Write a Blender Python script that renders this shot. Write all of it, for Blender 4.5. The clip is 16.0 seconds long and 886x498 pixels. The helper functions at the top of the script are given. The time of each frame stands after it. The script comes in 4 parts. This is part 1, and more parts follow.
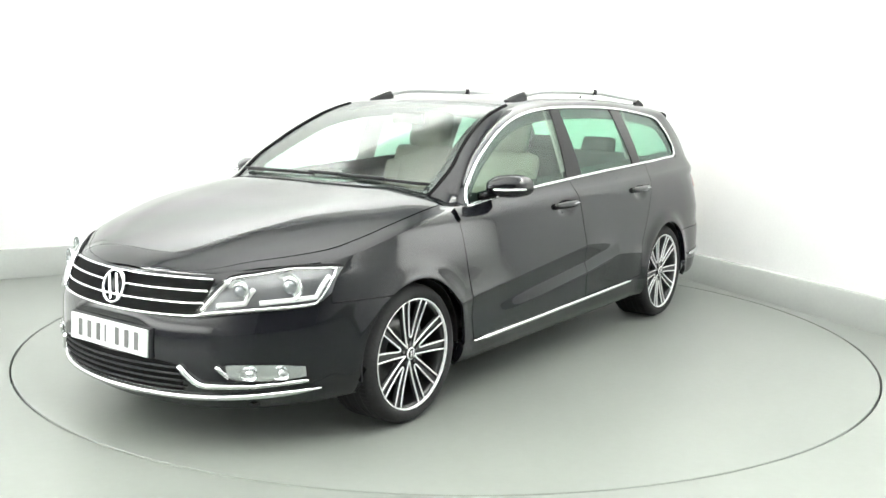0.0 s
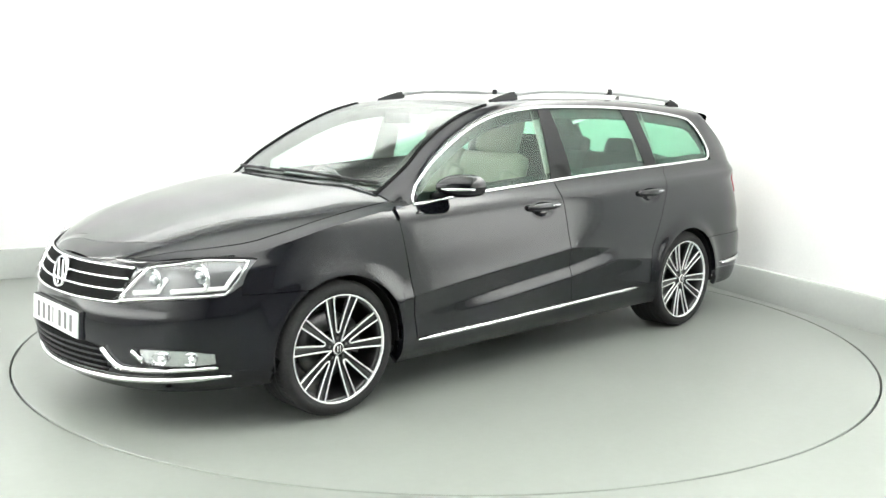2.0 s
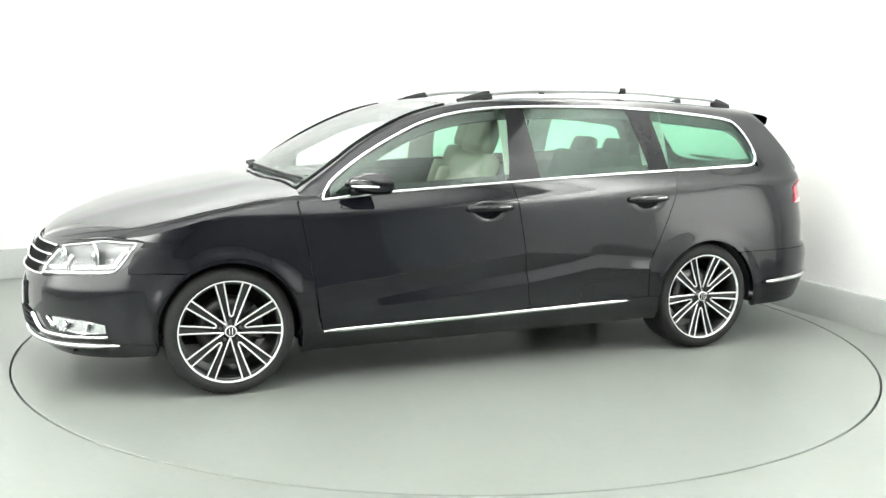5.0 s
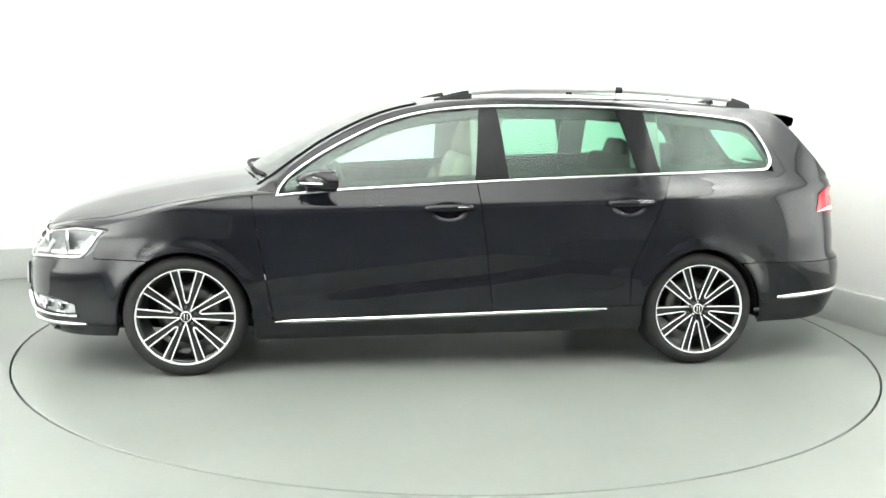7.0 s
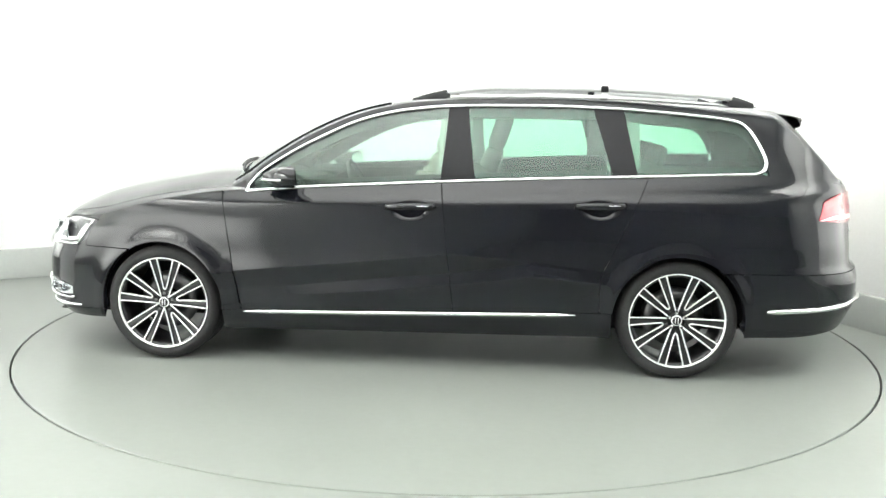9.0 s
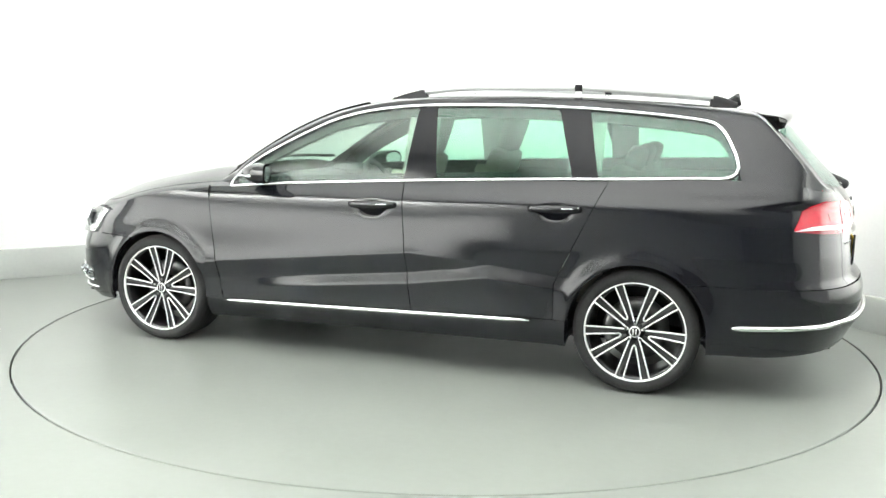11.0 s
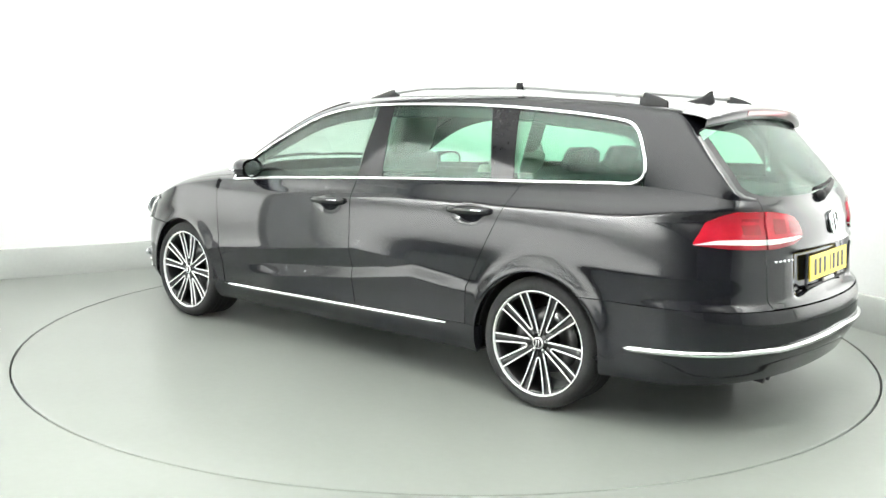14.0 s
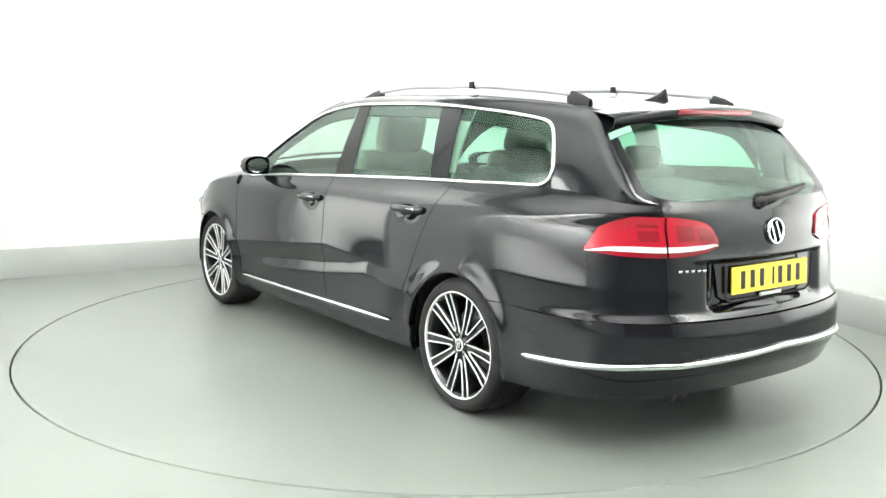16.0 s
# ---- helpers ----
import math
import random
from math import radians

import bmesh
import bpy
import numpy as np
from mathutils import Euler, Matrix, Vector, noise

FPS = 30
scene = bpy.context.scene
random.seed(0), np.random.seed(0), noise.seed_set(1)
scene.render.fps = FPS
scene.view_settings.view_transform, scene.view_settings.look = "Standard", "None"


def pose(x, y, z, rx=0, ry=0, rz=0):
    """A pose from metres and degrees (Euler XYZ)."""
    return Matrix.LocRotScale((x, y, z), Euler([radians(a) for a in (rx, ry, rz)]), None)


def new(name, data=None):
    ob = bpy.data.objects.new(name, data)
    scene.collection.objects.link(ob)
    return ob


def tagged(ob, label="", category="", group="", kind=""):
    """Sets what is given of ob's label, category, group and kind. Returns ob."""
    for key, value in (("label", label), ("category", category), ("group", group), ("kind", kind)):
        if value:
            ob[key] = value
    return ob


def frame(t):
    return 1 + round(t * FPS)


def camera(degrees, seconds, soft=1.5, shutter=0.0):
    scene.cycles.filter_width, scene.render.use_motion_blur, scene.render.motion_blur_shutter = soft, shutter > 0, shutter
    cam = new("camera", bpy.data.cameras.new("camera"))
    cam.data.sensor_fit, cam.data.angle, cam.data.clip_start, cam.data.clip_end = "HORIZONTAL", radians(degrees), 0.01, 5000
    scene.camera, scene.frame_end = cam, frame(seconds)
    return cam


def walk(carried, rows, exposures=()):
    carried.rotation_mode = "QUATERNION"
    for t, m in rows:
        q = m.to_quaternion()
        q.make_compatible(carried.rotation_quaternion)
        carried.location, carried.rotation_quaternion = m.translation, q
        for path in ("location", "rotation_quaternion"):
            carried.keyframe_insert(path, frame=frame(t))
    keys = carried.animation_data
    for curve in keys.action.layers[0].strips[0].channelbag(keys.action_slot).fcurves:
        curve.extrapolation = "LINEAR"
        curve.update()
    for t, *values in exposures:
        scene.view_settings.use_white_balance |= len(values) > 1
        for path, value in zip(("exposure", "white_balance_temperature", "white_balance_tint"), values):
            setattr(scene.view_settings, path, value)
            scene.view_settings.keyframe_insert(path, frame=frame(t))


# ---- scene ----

LENS = 51.77
cam = camera(LENS, 16.0, soft=1.5)
EYE = pose(0, -5.546, 1.375, 90, 0, .26) @ pose(0, 0, 0, -8.883, 0, 0) @ pose(0, 0, 0, 0, 0, 1.0)
walk(cam, [(0, EYE), (16, EYE)])

# ---- light ----
world = bpy.data.worlds.new("world")
scene.world = world
world.use_nodes = True
world.node_tree.nodes["Background"].inputs[0].default_value = (.9, 1, .95, 1)
world.node_tree.nodes["Background"].inputs[1].default_value = .05
scene.view_settings.exposure = 0.0
SOFTBOX = 3.0
WASH_NORTH = 17.0
WASH_EAST = 46.0
WASH_WEST = 88.0
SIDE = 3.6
SIDE_DIM = 2.6


# ---- materials ----
def material(name, color, rough=.5, metal=0., coat=0., grain=0., scale=40., bump=0., spec=.5, emit=0., stain=0., stain_scale=1.5, coat_rough=.03):
    m = bpy.data.materials.new(name)
    m.use_nodes = True
    t = m.node_tree
    b = t.nodes["Principled BSDF"]
    b.inputs["Base Color"].default_value = (*color, 1)
    b.inputs["Roughness"].default_value = rough
    b.inputs["Metallic"].default_value = metal
    b.inputs["Coat Weight"].default_value = coat
    b.inputs["Coat Roughness"].default_value = coat_rough
    b.inputs["Coat IOR"].default_value = 1.465
    b.inputs["Specular IOR Level"].default_value = spec
    if emit:
        b.inputs["Emission Color"].default_value = (*color, 1)
        b.inputs["Emission Strength"].default_value = emit
    if grain or bump or stain:
        c = t.nodes.new("ShaderNodeTexCoord")
        n = t.nodes.new("ShaderNodeTexNoise")
        n.inputs["Scale"].default_value = scale
        n.inputs["Detail"].default_value = 4
        t.links.new(c.outputs["Object"], n.inputs["Vector"])
        if grain or stain:
            n2 = t.nodes.new("ShaderNodeTexNoise")
            n2.inputs["Scale"].default_value = stain_scale
            n2.inputs["Detail"].default_value = 3
            t.links.new(c.outputs["Object"], n2.inputs["Vector"])
            last = None
            for node, amount in ((n, grain), (n2, stain)):
                r = t.nodes.new("ShaderNodeMapRange")
                r.inputs["From Min"].default_value, r.inputs["From Max"].default_value = .3, .7
                r.inputs["To Min"].default_value, r.inputs["To Max"].default_value = 1 - amount, 1 + amount
                t.links.new(node.outputs["Fac"], r.inputs["Value"])
                mul = t.nodes.new("ShaderNodeVectorMath")
                mul.operation = "SCALE"
                if last:
                    t.links.new(last, mul.inputs[0])
                else:
                    mul.inputs[0].default_value = color
                t.links.new(r.outputs["Result"], mul.inputs["Scale"])
                last = mul.outputs["Vector"]
            t.links.new(last, b.inputs["Base Color"])
        if bump:
            bm = t.nodes.new("ShaderNodeBump")
            bm.inputs["Strength"].default_value = bump
            bm.inputs["Distance"].default_value = .002
            t.links.new(n.outputs["Fac"], bm.inputs["Height"])
            t.links.new(bm.outputs["Normal"], b.inputs["Normal"])
    return m


def glass(name, tint):
    """A thin tinted pane: what passes is tinted, the rest is mirrored, more so at a slant."""
    m = bpy.data.materials.new(name)
    m.use_nodes = True
    t = m.node_tree
    t.nodes.remove(t.nodes["Principled BSDF"])
    out = t.nodes["Material Output"]
    a = t.nodes.new("ShaderNodeBsdfTransparent")
    a.inputs["Color"].default_value = (*tint, 1)
    g = t.nodes.new("ShaderNodeBsdfGlossy")
    g.inputs["Roughness"].default_value = .015
    f = t.nodes.new("ShaderNodeLayerWeight")
    p = t.nodes.new("ShaderNodeMath")
    p.operation = "POWER"
    p.inputs[1].default_value = 5
    r = t.nodes.new("ShaderNodeMapRange")
    r.inputs["To Min"].default_value, r.inputs["To Max"].default_value = .05, .95
    mix = t.nodes.new("ShaderNodeMixShader")
    t.links.new(f.outputs["Facing"], p.inputs[0])
    t.links.new(p.outputs[0], r.inputs["Value"])
    t.links.new(r.outputs["Result"], mix.inputs[0])
    t.links.new(a.outputs[0], mix.inputs[1])
    t.links.new(g.outputs[0], mix.inputs[2])
    t.links.new(mix.outputs[0], out.inputs["Surface"])
    return m


def cloth(name, strength, ends=2.2):
    """A lit softbox cloth, brightest in its middle and fading towards its frame."""
    m = material(name, (.985, 1, .972), .9, emit=strength)
    t = m.node_tree
    co = t.nodes.new("ShaderNodeTexCoord")
    axes = t.nodes.new("ShaderNodeSeparateXYZ")
    t.links.new(co.outputs["Generated"], axes.inputs[0])
    last = strength * 1.6
    for axis in ("X", "Y"):
        value = axes.outputs[axis]
        for op, second in (("SUBTRACT", .5), ("ABSOLUTE", 0), ("MULTIPLY", 2), ("POWER", ends if axis == "X" else 2.2), ("MULTIPLY", -.97), ("ADD", 1)):
            n = t.nodes.new("ShaderNodeMath")
            n.operation = op
            t.links.new(value, n.inputs[0])
            n.inputs[1].default_value = second
            value = n.outputs[0]
        n = t.nodes.new("ShaderNodeMath")
        n.operation = "MULTIPLY"
        t.links.new(value, n.inputs[0])
        if axis == "X":
            n.inputs[1].default_value = last
        else:
            t.links.new(last, n.inputs[1])
        last = n.outputs[0]
    t.links.new(last, t.nodes["Principled BSDF"].inputs["Emission Strength"])
    return m


WALL = material("white_wall_paint", (.85, .855, .85), .8, grain=.015, scale=60, bump=.05, stain=.02)
# South wall only: its grey stands in for the room's unlit end.
WALL_UNLIT = material("unlit_wall_grey", (.36, .36, .365), .8, grain=.03, scale=60, bump=.05, stain=.04)
CEIL = material("white_ceiling_paint", (.83, .84, .83), .85, grain=.015, scale=50)
PLINTH_PAINT = material("grey_plinth_paint", (.35, .365, .35), .6, grain=.02, scale=40, bump=.04, stain=.04)
FLOOR = material("pale_grey_floor_paint", (.196, .210, .194), .30, grain=.02, scale=25, bump=.04, stain=.05, stain_scale=.9, spec=.30)
DISC = material("pale_grey_turntable_paint", (.192, .206, .190), .28, grain=.02, scale=25, bump=.04, stain=.05, stain_scale=1.1, spec=.30)
# Near black put in for the shade inside pit, grille and intake.
GAP_SHADE = material("gap_shade_black", (.006, .006, .006), .9, spec=.05)
PROJECTOR = material("grey_projector_lens", (.30, .32, .33), .08, metal=.6, grain=.03, scale=40)
PAINT = material("black_metallic_paint", (.0038, .0041, .0060), .38, spec=.01, coat=1., grain=.03, scale=900, stain=.05, coat_rough=.06)
GLOSS = material("gloss_black_trim", (.006, .006, .007), .07, spec=.18, grain=.1, scale=60)
PLASTIC = material("black_plastic", (.014, .014, .015), .55, spec=.25, grain=.15, scale=200, bump=.15)
SEAL = material("matt_black_seal", (.010, .010, .010), .85, spec=.08, grain=.1, scale=120)
RUBBER = material("tyre_rubber", (.018, .018, .0185), .8, spec=.3, grain=.2, scale=120, bump=.3, stain=.15, stain_scale=9)
CHROME = material("polished_chrome", (.86, .87, .87), .09, metal=1., grain=.03, scale=50)
SATIN = material("satin_aluminium", (.80, .81, .81), .36, metal=.25, grain=.03, scale=90)
ALLOY = material("machined_alloy", (.88, .88, .88), .28, metal=.3, grain=.05, scale=150)
DARK_ALLOY = material("black_painted_alloy", (.01, .01, .011), .3, coat=.5, grain=.1, scale=120)
STEEL = material("brake_steel", (.17, .17, .17), .4, metal=1., grain=.1, scale=90)
REFLECTOR = material("lamp_reflector", (.68, .70, .71), .12, metal=1., grain=.05, scale=30)
LAMP_BED = material("lamp_housing", (.13, .134, .14), .28, metal=.35, grain=.05, scale=40)
LED_WHITE = material("white_lamp_strip", (.85, .87, .86), .25, grain=.03, scale=60)
RED = material("red_lamp_plastic", (.36, .006, .018), .14, coat=.6, grain=.05, scale=70)
RED_DARK = material("deep_red_lamp_plastic", (.22, .004, .011), .14, coat=.6, grain=.05, scale=70)
YELLOW = material("yellow_reflective_plate", (.95, .70, .06), .45, grain=.04, scale=80)
PLATE_WHITE = material("white_reflective_plate", (.66, .68, .67), .4, grain=.03, scale=80)
INK = material("black_plate_bars", (.012, .012, .012), .5, grain=.1, scale=80)
INK_GREY = material("grey_plate_bars", (.09, .09, .09), .5, grain=.1, scale=80)
LEATHER = material("beige_leather", (.25, .225, .185), .5, grain=.06, scale=90, bump=.06, stain=.08, stain_scale=6)
DARK_CLOTH = material("charcoal_upholstery", (.022, .022, .024), .8, grain=.1, scale=150, bump=.08)
CABIN = material("dark_cabin_plastic", (.022, .022, .023), .7, grain=.06, scale=60, bump=.02, spec=.2)
LINER = material("pale_headliner_cloth", (.42, .42, .39), .9, grain=.06, scale=60, bump=.02)
PANE = glass("green_tinted_glass", (.84, .95, .89))
SCREEN = glass("windscreen_glass", (.92, .965, .94))
PRIVACY = glass("rear_tinted_glass", (.68, .87, .78))
LENS_CLEAR = glass("clear_lamp_cover", (.985, .985, .985))
EAST_LIGHT = cloth("softbox_cloth_side", WASH_EAST)
WEST_LIGHT = cloth("bright_softbox_cloth", WASH_WEST)
NORTH_LIGHT = cloth("softbox_cloth_back", WASH_NORTH)
LOW_LIGHT = cloth("dim_upright_softbox_cloth", SIDE_DIM, 5)
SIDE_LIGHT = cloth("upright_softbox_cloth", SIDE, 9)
LIGHT = cloth("softbox_cloth", SOFTBOX)


# ---- helpers for building ----
def mesh_part(name, bm, mat, parent=None, label="", smooth=True):
    me = bpy.data.meshes.new(name)
    bm.normal_update()
    if smooth:
        for f in bm.faces:
            f.smooth = True
    bm.to_mesh(me)
    bm.free()
    for one in (mat if isinstance(mat, (list, tuple)) else [mat]):
        me.materials.append(one)
    ob = new(name, me)
    if parent is not None:
        ob.parent = parent
    if label:
        ob["label"] = label
    return ob


def part(name, bm, mat, parent, label="", smooth=True):
    return mesh_part(name, bm, mat, parent, label, smooth)


def sheet(bm, rows, flange=.012, core=(0, 0, .65), thick=False, close=False):
    """A curved panel through rows of points, facing away from core, with its edges turned in (or with a full inner skin)."""
    rows = [[Vector(p) for p in r] for r in rows]
    n, k = len(rows), len(rows[0])
    total = Vector()
    mid = Vector()
    for i in range(n - 1):
        for j in range(k - 1):
            total += (rows[i + 1][j + 1] - rows[i][j]).cross(rows[i][j + 1] - rows[i + 1][j])
    for r in rows:
        for p in r:
            mid += p
    mid /= n * k
    way = mid - Vector(core)
    if total.dot(way) < 0:
        rows = [list(reversed(r)) for r in rows]

    def normal(i, j):
        a = rows[min(i + 1, n - 1)][j] - rows[max(i - 1, 0)][j]
        b = rows[i][min(j + 1, k - 1)] - rows[i][max(j - 1, 0)]
        c = a.cross(b)
        if c.length < 1e-9:
            return way.normalized()
        return c.normalized()

    grid = [[bm.verts.new(p) for p in r] for r in rows]
    for i in range(n - 1):
        for j in range(k - 1):
            q = [grid[i][j], grid[i + 1][j], grid[i + 1][j + 1], grid[i][j + 1]]
            pts = []
            for v in q:
                if all((v.co - w.co).length > 1e-6 for w in pts):
                    pts.append(v)
            if len(pts) >= 3:
                bm.faces.new(pts).smooth = True
    if thick and flange:
        inner = [[bm.verts.new(rows[i][j] - normal(i, j) * flange) for j in range(k)] for i in range(n)]
        for i in range(n - 1):
            for j in range(k - 1):
                bm.faces.new([inner[i][j], inner[i][j + 1], inner[i + 1][j + 1], inner[i + 1][j]]).smooth = True
    if flange:
        ring = [(i, 0) for i in range(n)] + [(n - 1, j) for j in range(1, k)] + [(i, k - 1) for i in range(n - 2, -1, -1)] + [(0, j) for j in range(k - 2, 0, -1)]
        top = [bm.verts.new(rows[i][j]) for i, j in ring]
        low = [bm.verts.new(rows[i][j] - normal(i, j) * flange) for i, j in ring]
        for a in range(len(ring)):
            b = (a + 1) % len(ring)
            if (top[a].co - top[b].co).length > 1e-6:
                bm.faces.new([top[b], top[a], low[a], low[b]])
    return bm


def box(bm, lo, hi, m=None, bevel=0.):
    made = bmesh.ops.create_cube(bm, size=1)["verts"]
    for v in made:
        v.co = Vector([lo[i] + (hi[i] - lo[i]) * (v.co[i] + .5) for i in range(3)])
    if bevel:
        edges = {e for v in made for e in v.link_edges}
        out = bmesh.ops.bevel(bm, geom=list(edges), offset=bevel, segments=2, affect="EDGES", profile=.6)
        made = list({v for f in out["faces"] for v in f.verts} | {v for v in made if v.is_valid})
    if m is not None:
        for v in made:
            v.co = m @ v.co
    return bm


def tube(bm, path, radius, sides=8, flat=1., closed=False, up=(0, 0, 1)):
    """A bar swept along a path; flat squeezes it along up."""
    path = [Vector(p) for p in path]
    n = len(path)
    rings = []
    for i, p in enumerate(path):
        if closed:
            d = path[(i + 1) % n] - path[i - 1]
        else:
            d = path[min(i + 1, n - 1)] - path[max(i - 1, 0)]
        d.normalize()
        a = d.cross(Vector(up))
        if a.length < 1e-4:
            a = d.cross(Vector((1, 0, .3)))
        a.normalize()
        b = a.cross(d)
        r = radius(i / max(1, n - 1)) if callable(radius) else radius
        rings.append([bm.verts.new(p + a * math.cos(t) * r + b * math.sin(t) * r * flat) for t in [2 * math.pi * s / sides for s in range(sides)]])
    for i in range(n if closed else n - 1):
        for s in range(sides):
            u, w = rings[i], rings[(i + 1) % n]
            bm.faces.new([u[s], u[(s + 1) % sides], w[(s + 1) % sides], w[s]])
    if not closed:
        bm.faces.new(list(reversed(rings[0])))
        bm.faces.new(rings[-1])
    return bm


def lathe(bm, profile, axis=1, count=64, center=(0, 0, 0), closed=True):
    """Turns a profile of (radius, along) round the y axis."""
    rings = []
    for r, a in profile:
        rings.append([bm.verts.new(Vector(center) + Vector((r * math.cos(2 * math.pi * s / count), a, r * math.sin(2 * math.pi * s / count)))) for s in range(count)])
    m = len(profile)
    for i in range(m if closed else m - 1):
        for s in range(count):
            u, w = rings[i], rings[(i + 1) % m]
            bm.faces.new([u[s], u[(s + 1) % count], w[(s + 1) % count], w[s]])
    bmesh.ops.recalc_face_normals(bm, faces=bm.faces[:])
    return bm


def span(a, b, n):
    return [a + (b - a) * i / (n - 1) for i in range(n)]


# ---- the car's shape: x forward, y to its left, z up ----
def curve(points):
    """Smooth curve through (a, b) points, with no overshoot."""
    xs = [p[0] for p in points]; ys = [p[1] for p in points]
    n = len(xs)
    d = [(ys[i + 1] - ys[i]) / (xs[i + 1] - xs[i]) for i in range(n - 1)]
    m = [d[0]] + [0 if d[i - 1] * d[i] <= 0 else 2 * d[i - 1] * d[i] / (d[i - 1] + d[i]) for i in range(1, n - 1)] + [d[-1]]
    def f(x):
        if x <= xs[0]: return ys[0]
        if x >= xs[-1]: return ys[-1]
        i = 0
        while x > xs[i + 1]: i += 1
        h = xs[i + 1] - xs[i]; t = (x - xs[i]) / h
        return (ys[i] * (1 + 2 * t) * (1 - t) ** 2 + h * m[i] * t * (1 - t) ** 2
                + ys[i + 1] * t * t * (3 - 2 * t) + h * m[i + 1] * t * t * (t - 1))
    return f

HUB_X, HUB_Z, ARCH_R = 1.356, 0.308, 0.335
# half width of the flank by height above the floor, amidships
flank = curve([(.14, .80), (.19, .845), (.235, .876), (.28, .887), (.36, .889), (.45, .888), (.54, .888), (.62, .887), (.68, .885), (.76, .878),
               (.82, .869), (.855, .861), (.89, .844), (.915, .824), (.95, .803), (1.05, .765), (1.12, .75)])
nose = curve([(.14, 2.15), (.18, 2.21), (.24, 2.258), (.32, 2.275), (.42, 2.282), (.50, 2.276), (.56, 2.252), (.64, 2.212), (.70, 2.168), (.74, 2.105), (.80, 2.03)])
tail = curve([(.18, 2.29), (.24, 2.35), (.31, 2.39), (.40, 2.43), (.50, 2.43), (.56, 2.415), (.60, 2.38), (.70, 2.370), (.80, 2.362), (.90, 2.352), (.975, 2.315), (1.02, 2.285)])
XS, PF, XT = 1.15, 3.7, -1.25


def turn_in(z):
    """How tightly the rear corners turn; tighter under the rear window."""
    f = max(0, min(1, (z - .915) / .10))
    return 6.5 + 6 * f * f * (3 - 2 * f)


def ramp(a, b, x):
    """0 at a, 1 at b, eased."""
    f = max(0, min(1, (x - a) / (b - a)))
    return f * f * (3 - 2 * f)


def door_relief(x, z):
    """The doors' crease, the hollow under it, and the swelling below that deepens towards the rear."""
    crease = .495 + .108 * (1.0 - x) if x > -.2 else .625 - .09 * (-.2 - x)
    swell = .428 + .10 * (.75 - x) if x > -.2 else .523 + .148 * (-.2 - x)
    swell = min(swell, crease - .004)
    sharp = (1 - ramp(-.15, -.66, x)) * (1 - ramp(1.15, 1.3, x))
    full = ramp(.85, .25, x) * (1 - ramp(-.80, -1.12, x))
    if z >= crease:
        w = .020 * sharp * math.exp(-(z - crease) / .09)
    else:
        w = .020 * sharp * max(0, 1 - (crease - z) / max(.06, crease - swell))
    if z < swell:
        d = swell - z
        w += .016 * full * (d / .06 if d < .05 else 1 - .1667 * math.exp(-(d - .05) / .01)) * math.exp(-max(0, d - .065) / .09)
    return w


def width(x, z):
    """Half width of the body before its corners turn in; the crease climbs towards the rear."""
    climb = .027 * (.9 - x) if x < .9 else 0
    w = flank(z - climb * max(0, min(1, (z - .5) / .35)))
    if x < -.6: w -= .010 * ((-.6 - x) / 1.0) ** 2
    if x < -.6: w -= .03 * ((-.6 - x) / 1.2) ** 2 * max(0, min(1, (z - .7) / .3))
    if x > .9: w -= .012 * ((x - .9) / .8) ** 2
    if -1.15 < x < 1.3:
        w += door_relief(x, z)
    for xh in (.0275, -.9425):
        q = ((x - xh) / .072) ** 2 + ((z - (.839 - .027 * (xh - .1))) / .036) ** 2
        if q < 6:
            w -= .014 * math.exp(-q * q)
    for c in (HUB_X, -HUB_X):
        r = math.hypot(x - c, z - HUB_Z)
        w += .019 * math.exp(-((r - ARCH_R) / .055) ** 2)
    return w
def side(x, z):
    """Outer half width at a place along the car."""
    w = width(x, z)
    if x > XS: w *= math.sqrt(max(0, 1 - ((x - XS) / (nose(z) - XS)) ** PF))
    if x < XT: w *= math.sqrt(max(0, 1 - ((XT - x) / (tail(z) + XT)) ** turn_in(z)))
    return w
def front(y, z):
    x = 2.0
    for _ in range(9):
        c = max(-1, min(1, y / width(min(x, 2.0), z)))
        x = XS + (nose(z) - XS) * (1 - c * c) ** (1 / PF)
    return x
def rear(y, z):
    x = -2.2
    for _ in range(9):
        c = max(-1, min(1, y / width(max(x, -2.2), z)))
        x = XT - (tail(z) + XT) * (1 - c * c) ** (1 / turn_in(z))
    return x
belt = curve([(-2.35, 1.005), (-2.2, 1.012), (-2.0, 1.042), (-1.75, 1.054), (-1.28, 1.037), (-.78, 1.017), (-.25, .991), (.18, .966), (.65, .937), (.9, .914),
              (1.0, .908), (1.2, .884), (1.43, .846), (1.6, .800), (1.73, .765), (1.85, .750), (1.95, .738), (2.15, .70), (2.2, .70)])


